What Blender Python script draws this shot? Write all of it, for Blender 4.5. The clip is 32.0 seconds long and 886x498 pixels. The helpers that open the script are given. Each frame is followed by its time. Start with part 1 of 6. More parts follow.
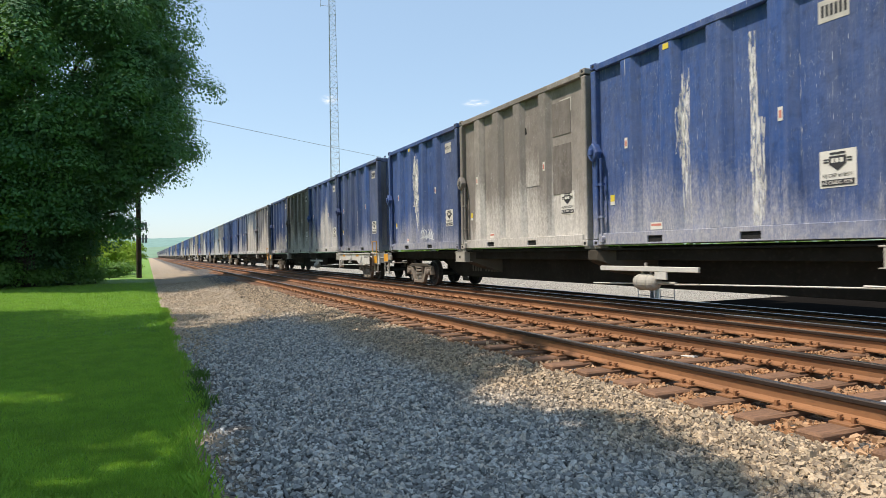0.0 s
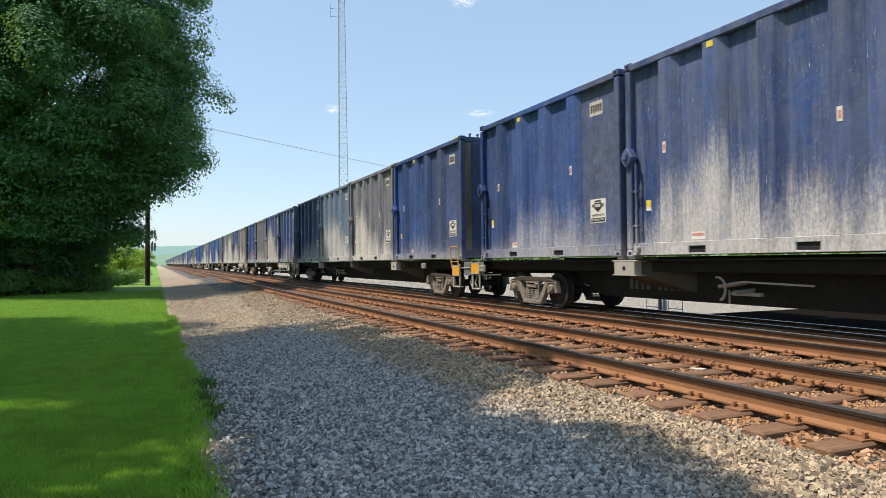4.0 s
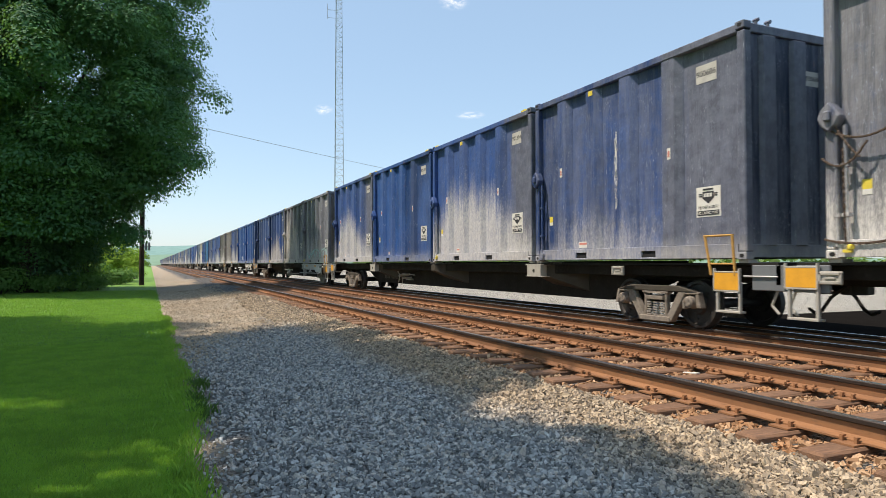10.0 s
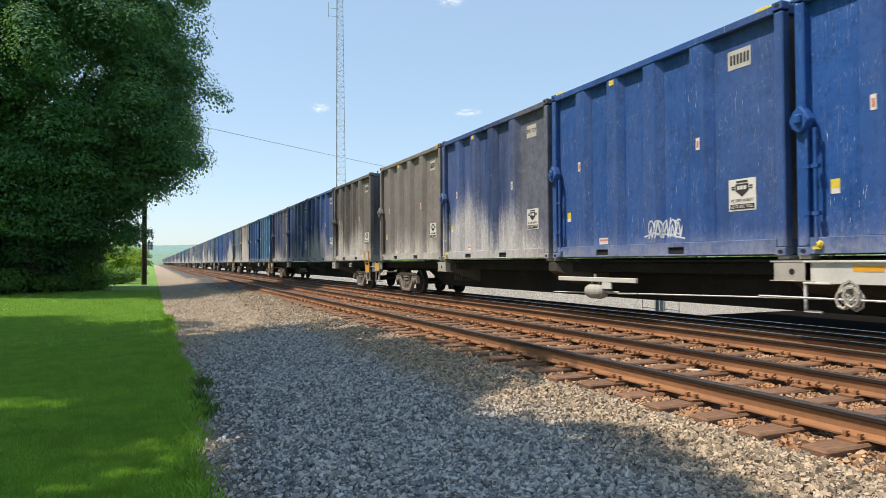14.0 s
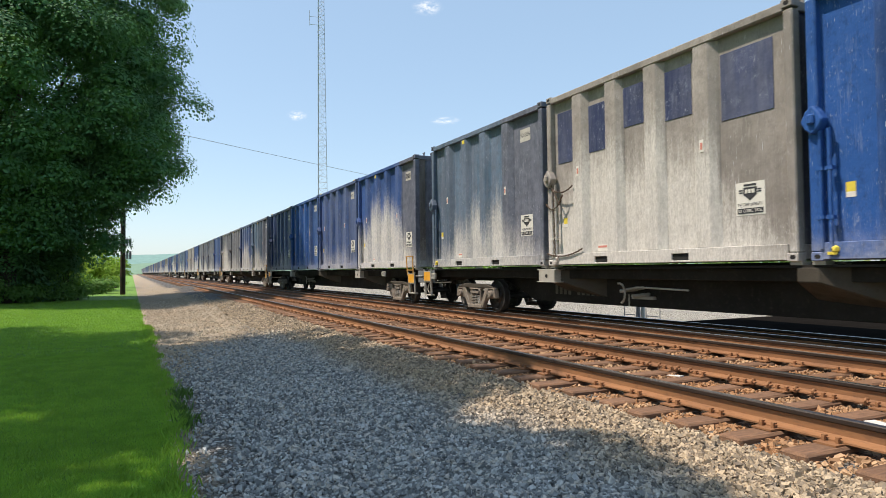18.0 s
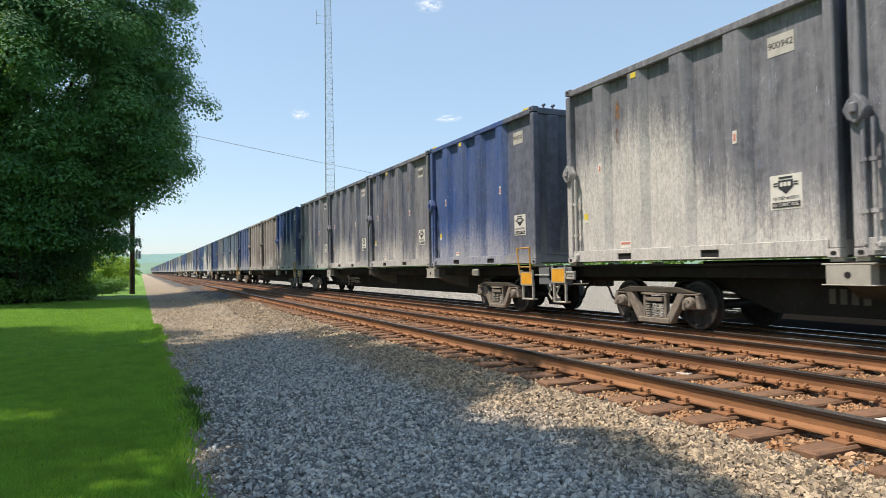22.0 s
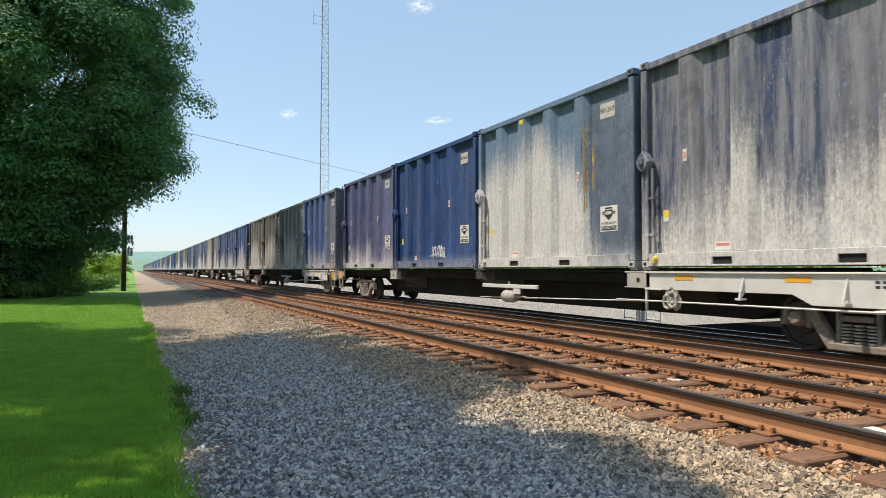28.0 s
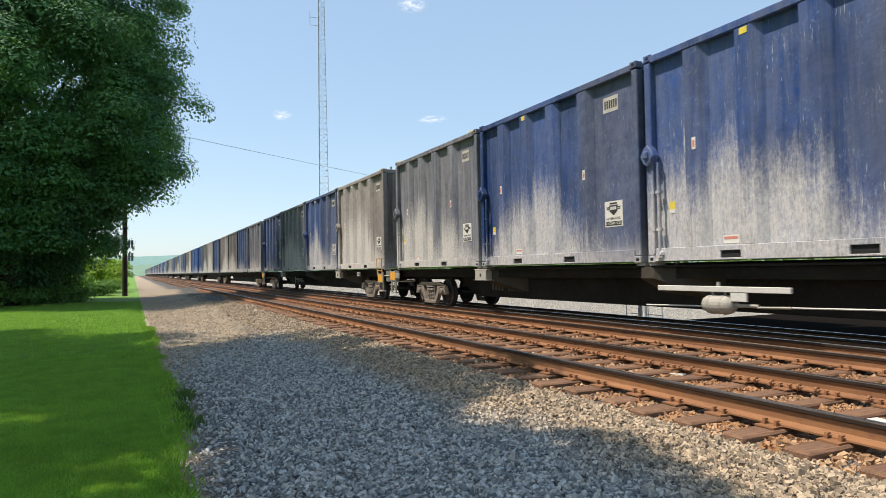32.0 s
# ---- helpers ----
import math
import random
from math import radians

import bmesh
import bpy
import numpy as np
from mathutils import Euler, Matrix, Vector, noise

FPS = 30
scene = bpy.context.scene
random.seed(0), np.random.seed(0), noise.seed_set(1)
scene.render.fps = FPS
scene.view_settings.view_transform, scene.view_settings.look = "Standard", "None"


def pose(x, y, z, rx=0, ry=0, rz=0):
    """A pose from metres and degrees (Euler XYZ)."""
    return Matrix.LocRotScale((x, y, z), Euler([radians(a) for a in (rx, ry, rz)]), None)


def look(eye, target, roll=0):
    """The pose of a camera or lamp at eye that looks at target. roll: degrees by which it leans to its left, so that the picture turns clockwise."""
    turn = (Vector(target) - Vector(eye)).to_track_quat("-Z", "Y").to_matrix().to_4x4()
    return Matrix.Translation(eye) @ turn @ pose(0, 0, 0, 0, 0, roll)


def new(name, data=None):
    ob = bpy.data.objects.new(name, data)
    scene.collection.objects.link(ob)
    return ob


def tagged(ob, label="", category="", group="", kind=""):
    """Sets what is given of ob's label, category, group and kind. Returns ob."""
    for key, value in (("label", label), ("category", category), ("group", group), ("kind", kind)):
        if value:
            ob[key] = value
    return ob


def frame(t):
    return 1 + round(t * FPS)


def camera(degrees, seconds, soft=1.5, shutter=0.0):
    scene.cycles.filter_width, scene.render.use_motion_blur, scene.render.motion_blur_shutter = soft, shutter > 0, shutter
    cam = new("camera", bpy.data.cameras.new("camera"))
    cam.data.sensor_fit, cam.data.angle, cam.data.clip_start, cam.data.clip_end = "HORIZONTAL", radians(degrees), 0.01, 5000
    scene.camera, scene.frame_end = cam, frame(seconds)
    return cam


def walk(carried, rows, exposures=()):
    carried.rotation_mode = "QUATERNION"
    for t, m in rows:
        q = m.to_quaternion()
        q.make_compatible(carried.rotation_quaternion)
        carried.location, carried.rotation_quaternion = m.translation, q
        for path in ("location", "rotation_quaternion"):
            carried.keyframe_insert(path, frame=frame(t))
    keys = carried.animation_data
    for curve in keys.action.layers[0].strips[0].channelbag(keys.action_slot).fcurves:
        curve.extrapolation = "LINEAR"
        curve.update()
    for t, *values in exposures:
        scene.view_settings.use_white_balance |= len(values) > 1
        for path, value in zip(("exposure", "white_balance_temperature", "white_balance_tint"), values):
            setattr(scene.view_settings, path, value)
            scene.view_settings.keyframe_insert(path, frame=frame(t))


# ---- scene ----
# Handheld camera at the lawn's edge, 1.6 m above the ground; z = 0 is the rail head, the tracks run along +y.
EYE = (0.0, 0.0, 1.137)
cam = camera(67.3, 32.0, soft=0.6, shutter=0.06)
# seconds, degrees right of the tracks' direction, upward tilt, roll
VIEW = [
    (0, 23.919, 0.183, -1.014),
    (0.5, 23.740, 0.323, -0.924),
    (1, 23.615, 0.435, -0.892),
    (1.5, 23.666, 0.441, -0.754),
    (2, 23.710, 0.525, -0.578),
    (2.5, 23.500, 0.671, -0.442),
    (3, 23.435, 0.802, -0.444),
    (3.5, 23.314, 0.921, -0.557),
    (5.5, 23.428, 1.234, -0.804),
    (6, 24.263, 1.045, -0.782),
    (6.5, 24.282, 1.014, -0.834),
    (7, 24.208, 0.988, -0.965),
    (7.5, 24.212, 1.052, -0.780),
    (8, 24.093, 1.128, -0.582),
    (8.5, 23.959, 1.166, -0.581),
    (9, 23.955, 1.178, -0.533),
    (9.5, 23.854, 1.220, -0.180),
    (10, 23.708, 1.237, -0.117),
    (10.5, 23.575, 1.273, -0.340),
    (11, 23.365, 1.098, -0.310),
    (11.5, 23.306, 1.008, -0.425),
    (12, 23.337, 1.014, -0.239),
    (12.5, 23.446, 1.026, -0.251),
    (13, 23.558, 1.019, -0.370),
    (13.5, 23.574, 1.043, -0.283),
    (14, 23.536, 1.063, -0.373),
    (14.5, 23.549, 1.131, -0.693),
    (16.5, 25.650, 1.896, -1.486),
    (17, 25.383, 1.515, -0.973),
    (17.5, 25.095, 1.608, -0.823),
    (18, 25.055, 1.739, -0.680),
    (18.5, 25.017, 1.820, -0.750),
    (19, 24.911, 1.833, -0.630),
    (19.5, 24.794, 1.688, -0.835),
    (20, 24.696, 1.631, -0.891),
    (20.5, 24.565, 1.593, -0.856),
    (21, 24.557, 1.538, -0.862),
    (21.5, 24.500, 1.569, -0.740),
    (22, 24.400, 1.601, -0.902),
    (22.5, 24.785, 1.588, -1.029),
    (23, 24.731, 1.669, -1.088),
    (23.5, 24.685, 1.819, -1.087),
    (24, 24.581, 1.824, -1.007),
    (24.5, 24.530, 1.750, -0.696),
    (25, 25.158, 1.677, -0.658),
    (25.5, 25.683, 1.809, -0.924),
    (27.5, 25.287, 1.907, 0.289),
    (28, 24.972, 1.807, 0.066),
    (28.5, 24.823, 1.739, -0.211),
    (29, 24.802, 1.738, -0.223),
    (29.5, 24.793, 1.734, -0.322),
    (30, 24.779, 1.817, -0.575),
    (30.5, 24.858, 1.850, -0.908),
    (31, 24.943, 1.811, -0.775),
    (31.5, 24.849, 1.767, -0.964),
    (32, 24.921, 1.727, -1.011),
]
walk(cam, [(t, pose(*EYE, 90 + p, 0, -y) @ pose(0, 0, 0, 0, 0, r)) for t, y, p, r in VIEW], exposures=[(0, 0.35), (32, 0.35)])

# ---- world and sun ----
SUN_EL, SUN_AZ = 62.0, -74.0          # degrees; azimuth from +y towards +x
world = bpy.data.worlds.new("sky")
scene.world = world
world.use_nodes = True
wn = world.node_tree
sky = wn.nodes.new("ShaderNodeTexSky")
sky.sky_type = "NISHITA"
sky.sun_disc = False
sky.sun_elevation, sky.sun_rotation = radians(SUN_EL), radians(SUN_AZ)
sky.air_density, sky.dust_density, sky.ozone_density = 1.0, 0.6, 1.0
tint = wn.nodes.new("ShaderNodeMix")
tint.data_type, tint.blend_type = "RGBA", "MULTIPLY"
tint.inputs[0].default_value = 1.0
tint.inputs[7].default_value = (1.06, 1.025, 0.985, 1)
# summer haze: an even pale blue over the whole sky
haze = wn.nodes.new("ShaderNodeMix")
haze.data_type = "RGBA"
haze.inputs[0].default_value = 0.5
haze.inputs[7].default_value = (2.6, 3.68, 4.85, 1)
wn.links.new(sky.outputs[0], tint.inputs[6])
wn.links.new(tint.outputs[2], haze.inputs[6])
wn.links.new(haze.outputs[2], wn.nodes["Background"].inputs[0])
wn.nodes["Background"].inputs[1].default_value = 0.15
to_sun = Vector((math.sin(radians(SUN_AZ)) * math.cos(radians(SUN_EL)), math.cos(radians(SUN_AZ)) * math.cos(radians(SUN_EL)), math.sin(radians(SUN_EL))))
lamp = bpy.data.lights.new("sun", "SUN")
lamp.energy, lamp.angle, lamp.color = 4.6, radians(0.53), (1.0, 0.88, 0.765)
sun = new("sun", lamp)
sun.matrix_world = look(to_sun * 100, (0, 0, 0))


# ---- node helpers and materials ----
class Nodes:
    """A small builder for one material's node tree."""

    def __init__(self, name, rough=0.7, metal=0.0):
        self.mat = bpy.data.materials.new(name)
        self.mat.use_nodes = True
        self.t = self.mat.node_tree
        self.bsdf = self.t.nodes["Principled BSDF"]
        self.set(self.bsdf, "Roughness", rough)
        self.set(self.bsdf, "Metallic", metal)

    def set(self, node, socket, value):
        if isinstance(value, bpy.types.NodeSocket):
            self.t.links.new(value, node.inputs[socket])
        else:
            if isinstance(value, tuple) and len(value) == 3 and node.inputs[socket].type == "RGBA":
                value = (*value, 1)
            node.inputs[socket].default_value = value

    def node(self, kind, out=0, **inputs):
        n = self.t.nodes.new(kind)
        for k, v in inputs.items():
            self.set(n, k.replace("_", " "), v)
        return n.outputs[out]

    def coords(self, scale=(1, 1, 1), shift=(0, 0, 0), which=3):
        c = self.t.nodes.new("ShaderNodeTexCoord").outputs[which]
        return self.node("ShaderNodeMapping", Vector=c, Location=shift, Scale=scale)

    def noise(self, scale, vec=None, detail=4.0, rough=0.55, warp=0.0):
        n = self.t.nodes.new("ShaderNodeTexNoise")
        if vec is not None:
            self.set(n, "Vector", vec)
        self.set(n, "Scale", scale)
        self.set(n, "Detail", detail)
        self.set(n, "Roughness", rough)
        self.set(n, "Distortion", warp)
        return n.outputs[0]

    def ramp(self, fac, lo, hi, a=0.0, b=1.0):
        n = self.t.nodes.new("ShaderNodeMapRange")
        n.interpolation_type = "SMOOTHSTEP"
        for s, v in (("Value", fac), ("From Min", lo), ("From Max", hi), ("To Min", a), ("To Max", b)):
            self.set(n, s, v)
        return n.outputs[0]

    def math(self, op, a, b=0.0, clamp=False):
        n = self.t.nodes.new("ShaderNodeMath")
        n.operation, n.use_clamp = op, clamp
        self.set(n, 0, a)
        self.set(n, 1, b)
        return n.outputs[0]

    def fused(self, a, b, c):
        """a times b plus c."""
        n = self.t.nodes.new("ShaderNodeMath")
        n.operation = "MULTIPLY_ADD"
        for k, v in enumerate((a, b, c)):
            self.set(n, k, v)
        return n.outputs[0]

    def mix(self, fac, a, b, how="MIX"):
        n = self.t.nodes.new("ShaderNodeMix")
        n.data_type, n.blend_type = "RGBA", how
        self.set(n, 0, fac)
        self.set(n, 6, a)
        self.set(n, 7, b)
        return n.outputs[2]

    def bump(self, height, strength=0.4, distance=0.02):
        n = self.t.nodes.new("ShaderNodeBump")
        self.set(n, "Strength", strength)
        self.set(n, "Distance", distance)
        self.set(n, "Height", height)
        self.set(self.bsdf, "Normal", n.outputs[0])

    def done(self, color, rough=None):
        self.set(self.bsdf, "Base Color", color)
        if rough is not None:
            self.set(self.bsdf, "Roughness", rough)
        return self.mat


def plain(name, color, rough=0.6, metal=0.0, var=0.25, scale=6.0, bump=0.15, dirt=(0.09, 0.075, 0.06), dirty=0.3, spec=0.5):
    """A worn plain surface: colour with blotches, grain and some dirt."""
    n = Nodes(name, rough, metal)
    v = n.coords()
    big, fine = n.noise(scale, v), n.noise(scale * 12, v, 3)
    n.set(n.bsdf, "Specular IOR Level", spec)
    c = n.mix(n.ramp(big, 0.3, 0.75, 0.0, var), color, tuple(x * 0.55 for x in color))
    c = n.mix(n.ramp(fine, 0.5, 0.85, 0.0, dirty), c, dirt)
    n.bump(fine, bump, 0.01)
    return n.done(c, n.ramp(big, 0.2, 0.8, max(0.05, rough - 0.12), min(1, rough + 0.12)))


def lawn_material():
    n = Nodes("lawn", 0.8)
    v = n.coords(which=3)
    a, b, c = n.noise(0.35, v), n.noise(2.2, v, 5), n.noise(70, v, 2)
    col = n.mix(n.ramp(a, 0.3, 0.7), (0.15, 0.295, 0.03), (0.20, 0.355, 0.034))
    col = n.mix(n.ramp(b, 0.35, 0.7, 0, 0.7), col, (0.095, 0.215, 0.026))
    col = n.mix(n.ramp(c, 0.4, 0.7, 0, 0.55), col, (0.07, 0.16, 0.016))
    n.bump(c, 0.9, 0.03)
    return n.done(col)


def stone_bed(name, light, dark, tint, amount, scale=26.0, sand=None):
    """Ballast: cells of broken stone with dark gaps between them; a worn sandy track may run along it."""
    n = Nodes(name, 0.85)
    v = n.coords()
    w = n.mix(0.12, v, n.t.nodes.new("ShaderNodeTexNoise").outputs[1])
    vo = n.t.nodes.new("ShaderNodeTexVoronoi")
    n.set(vo, "Vector", w)
    n.set(vo, "Scale", scale)
    edge = n.t.nodes.new("ShaderNodeTexVoronoi")
    edge.feature = "DISTANCE_TO_EDGE"
    n.set(edge, "Vector", w)
    n.set(edge, "Scale", scale)
    sep = n.t.nodes.new("ShaderNodeSeparateColor")
    n.set(sep, 0, vo.outputs[1])
    col = n.mix(sep.outputs[0], light, dark)
    big = n.noise(0.9, v, 5)
    col = n.mix(n.ramp(big, 0.35, 0.65, 0, amount), col, tint)
    # Gaps are coloured dark for the shade between stones.
    gap = n.ramp(edge.outputs[0], 0.0, 0.12)
    col = n.mix(gap, tuple(x * 0.35 for x in dark), col)
    if sand:
        # the trodden strip beside the lawn, which widens far off
        p = n.t.nodes.new("ShaderNodeSeparateXYZ")
        n.set(p, 0, v)
        reach = n.ramp(p.outputs[1], 9.0, 21.0, 0.55, 3.2)
        on = n.ramp(n.math("ADD", n.math("SUBTRACT", reach, p.outputs[0]), n.math("MULTIPLY", n.math("SUBTRACT", n.noise(1.1, v, 6, 0.65), 0.5), 1.8)), -0.25, 0.45)
        earth = n.mix(n.ramp(n.noise(45, v, 4, 0.7), 0.35, 0.7), sand, tuple(x * 0.62 for x in sand))
        earth = n.mix(n.ramp(n.noise(0.5, v, 4), 0.4, 0.65, 0, 0.5), earth, (sand[0] * 1.02, sand[1] * 0.9, sand[2] * 0.78))
        col = n.mix(on, col, earth)
    n.bump(n.math("ADD", n.math("MULTIPLY", gap, 0.6), sep.outputs[1]), 1.0, 0.03)
    return n.done(col)


def rail_side():
    n = Nodes("rusty_rail", 0.8, 0.0)
    v = n.coords((1, 0.25, 1))
    a, b = n.noise(5, v, 5), n.noise(45, v, 3)
    c = n.mix(n.ramp(a, 0.3, 0.7), (0.28, 0.13, 0.052), (0.19, 0.087, 0.037))
    c = n.mix(n.ramp(b, 0.5, 0.8, 0, 0.5), c, (0.10, 0.05, 0.028))
    n.bump(b, 0.3, 0.004)
    return n.done(c)


def rail_top(name, shine):
    n = Nodes(name, 0.25 if shine else 0.6, 1.0 if shine else 0.35)
    v = n.coords((6, 0.15, 1))
    a = n.noise(4, v, 4)
    hi = (0.48, 0.47, 0.46) if shine else (0.30, 0.20, 0.125)
    c = n.mix(n.ramp(a, 0.3, 0.7), hi, tuple(x * 0.55 for x in hi))
    return n.done(c, n.ramp(a, 0.3, 0.7, 0.22, 0.42) if shine else 0.6)


def wood(name, a, b, seed=0):
    n = Nodes(name, 0.9)
    info = n.t.nodes.new("ShaderNodeObjectInfo").outputs[5]
    v = n.coords((0.6, 6, 6), (seed, 0, 0))
    g, big = n.noise(7, v, 6, 0.65, 0.6), n.noise(1.3, n.coords(), 4)
    c = n.mix(n.ramp(g, 0.3, 0.7), a, b)
    c = n.mix(n.ramp(big, 0.35, 0.65, 0, 0.5), c, (0.16, 0.085, 0.045))
    c = n.mix(n.math("MULTIPLY", info, 0.4), c, tuple(x * 0.5 for x in b))
    n.bump(g, 0.7, 0.012)
    return n.done(c)


def bark():
    n = Nodes("bark", 0.9)
    v = n.coords((5, 5, 0.8))
    g = n.noise(4, v, 6, 0.65, 0.4)
    c = n.mix(n.ramp(g, 0.3, 0.7), (0.035, 0.028, 0.022), (0.10, 0.082, 0.062))
    n.bump(g, 0.8, 0.04)
    return n.done(c)


def leaf(name, a, b, c):
    """Leaves: three greens by island and by clump, some light passing through."""
    n = Nodes(name, 0.65)
    n.set(n.bsdf, "Specular IOR Level", 0.22)
    isl = n.t.nodes.new("ShaderNodeNewGeometry").outputs["Random Per Island"]
    big = n.noise(0.5, n.coords(), 3)
    col = n.mix(isl, a, b)
    col = n.mix(n.ramp(big, 0.4, 0.65, 0, 0.7), col, c)
    n.set(n.bsdf, "Base Color", col)
    tr = n.t.nodes.new("ShaderNodeBsdfTranslucent")
    n.set(tr, 0, n.mix(0.5, col, (0.24, 0.42, 0.03)))
    ms = n.t.nodes.new("ShaderNodeMixShader")
    n.set(ms, 0, 0.34)
    n.t.links.new(n.bsdf.outputs[0], ms.inputs[1])
    n.t.links.new(tr.outputs[0], ms.inputs[2])
    n.t.links.new(ms.outputs[0], n.t.nodes["Material Output"].inputs[0])
    return n.mat


def residue(name, a, b, lo=0.36, hi=0.62, stretch=0.22):
    """A thin dried film, broken up so that the paint below shows through."""
    n = Nodes(name, 0.9)
    g = n.noise(9, n.coords((1, 2.2, stretch)), 5, 0.65)
    n.set(n.bsdf, "Alpha", n.ramp(n.noise(14, n.coords((1, 1.6, stretch * 1.4)), 5, 0.7), lo, hi, 0.05, 0.9))
    return n.done(n.mix(n.ramp(g, 0.35, 0.65), a, b))


RIB_AT = (1.07, 2.13, 3.21, 4.38)    # ribs of a container wall, from its trailing end


def paint(name, base, grime, dust, dust_top, streak, rust, seed, root=None, lobe=0.2, lead=0.4):
    """Container paint: sun-worn colour, soot towards the leading end, pale dust thrown up in lobes, scratches, runs of white, rust."""
    n = Nodes(name, 0.6)
    sh = (seed * 3.7, seed * 5.3, seed * 1.9)
    tc = n.t.nodes.new("ShaderNodeTexCoord")
    tc.object = root

    def at(scale=(1, 1, 1), shift=sh):
        return n.node("ShaderNodeMapping", Vector=tc.outputs[3], Location=shift, Scale=scale)

    def centred(f, k):
        return n.math("MULTIPLY", n.math("SUBTRACT", f, 0.5), k)

    v, run = at(), at((2.4, 2.4, 0.24))
    p = n.t.nodes.new("ShaderNodeSeparateXYZ")
    n.set(p, 0, tc.outputs[3])
    u, zz = n.math("DIVIDE", p.outputs[1], 3.03), n.math("DIVIDE", p.outputs[2], 3.66)
    warm = base[0] >= base[2]
    big, mid, fine = n.noise(0.8, v, 5, 0.6), n.noise(4.5, v, 5, 0.66), n.noise(38, v, 3, 0.6)
    runs, thin = n.noise(2.6, run, 5, 0.65), n.noise(9.0, run, 4, 0.7)
    band = n.noise(1.0, at((1.6, 1.6, 0.12)), 4, 0.6)
    gran = n.noise(21, at((1, 1, 0.6)), 5, 0.78)
    # each bay between the ribs has weathered in its own way
    rnd = random.Random(seed * 13)
    bay, rib, wavy = 0.0, 0.0, n.math("ADD", p.outputs[1], centred(runs, 0.06))
    for q in RIB_AT:
        for edge, sign in ((3.03 - q - 0.26, 1.0), (3.03 - q + 0.18, -1.0)):
            step = n.ramp(wavy, edge - 0.03, edge + 0.03)
            bay = n.fused(step, rnd.uniform(-0.6, 0.6), bay)
            rib = n.fused(step, sign, rib)
    bay = n.math("MAXIMUM", n.math("MINIMUM", n.math("ADD", bay, rnd.uniform(-0.3, 0.3)), 0.5), -0.5)
    col = n.mix(n.ramp(n.math("ADD", n.math("ADD", big, band), n.math("MULTIPLY", bay, 0.55)), 0.72, 1.28), tuple(x * 0.7 for x in base), tuple(x * 1.4 + 0.006 for x in base))
    col = n.mix(n.ramp(n.noise(10, at((1, 1, 0.6)), 5, 0.72), 0.48, 0.72, 0, 0.5), col, tuple(x * 0.5 for x in base))
    # soot: blotches and runs, and a veil that thickens towards the leading end
    ash = (0.22, 0.198, 0.18) if warm else (0.172, 0.171, 0.184) if grime > 0.5 else (0.142, 0.15, 0.188)
    veil = n.ramp(n.math("ADD", n.math("ADD", u, centred(runs, 0.5)), n.math("MULTIPLY", bay, 0.5)), -0.3, -0.62, 0, lead)
    blot = n.ramp(n.math("ADD", n.math("MULTIPLY", mid, 0.7), n.math("ADD", n.math("MULTIPLY", band, 0.9), n.math("MULTIPLY", bay, 0.4 * grime))), 0.66 - 0.22 * grime, 1.0 - 0.22 * grime, 0, min(0.92, grime * 1.6))
    col = n.mix(n.math("MAXIMUM", n.math("MAXIMUM", veil, blot), n.math("MULTIPLY", n.math("MULTIPLY", rib, n.ramp(band, 0.3, 0.65)), 0.15 + grime)), col, n.mix(n.ramp(mid, 0.35, 0.65), ash, tuple(x * 0.65 for x in ash)))
    col = n.mix(n.math("MULTIPLY", n.ramp(runs, 0.38, 0.62), grime), col, tuple(x * 1.25 for x in ash))
    # pale chalky wear in grains
    wear = n.math("MULTIPLY", n.math("MAXIMUM", n.math("MULTIPLY", n.ramp(thin, 0.5, 0.75), 0.5), n.ramp(gran, 0.55, 0.68)), n.ramp(n.noise(2.3, v, 4, 0.6), 0.4, 0.62))
    col = n.mix(n.math("MULTIPLY", wear, 0.35 if base[2] > 8 * base[0] else 0.6), col, (0.42, 0.40, 0.375) if warm else (0.35, 0.39, 0.46))
    # dust thrown up from the track: highest in lobes about the middle, its upper fringe in splashes
    off = n.math("DIVIDE", n.math("SUBTRACT", u, lobe), 1.0)
    hump = n.math("MAXIMUM", n.math("SUBTRACT", 1.0, n.math("MULTIPLY", n.math("MULTIPLY", off, off), 0.75)), 0.3)
    along = n.noise(0.85, at((0.02, 1.0, 0.02)), 3, 0.6)
    high = n.math("MULTIPLY", n.math("MULTIPLY", hump, n.math("ADD", n.math("MULTIPLY", along, 1.2), 0.45)), dust_top * 1.15)
    fall = n.noise(7, at((1.6, 1.6, 0.2)), 5, 0.72)
    depth = n.math("ADD", n.math("SUBTRACT", high, zz), n.math("ADD", n.math("ADD", centred(fall, 0.2), centred(runs, 0.22)), n.math("MULTIPLY", bay, 0.85 * dust_top + 0.05)))
    cover = n.ramp(depth, -0.26, 0.34)
    dm = n.math("MULTIPLY", n.ramp(n.math("ADD", cover, n.math("ADD", centred(gran, 0.62), centred(thin, 0.3))), 0.12, 1.0), n.ramp(cover, 0.0, 0.25))
    dm = n.math("MULTIPLY", dm, n.ramp(n.math("ADD", n.math("MULTIPLY", gran, 0.55), n.math("ADD", n.math("MULTIPLY", mid, 0.2), n.math("MULTIPLY", thin, 0.25))), 0.38, 0.58, 0.68 * dust, 0.92 * dust))
    low = n.math("MULTIPLY", n.ramp(n.math("ADD", zz, centred(gran, 0.12)), 0.13, 0.02, 0, 0.2 + 0.55 * dust), n.ramp(mid, 0.3, 0.65, 0.35, 0.9))
    dm = n.math("MAXIMUM", dm, low)
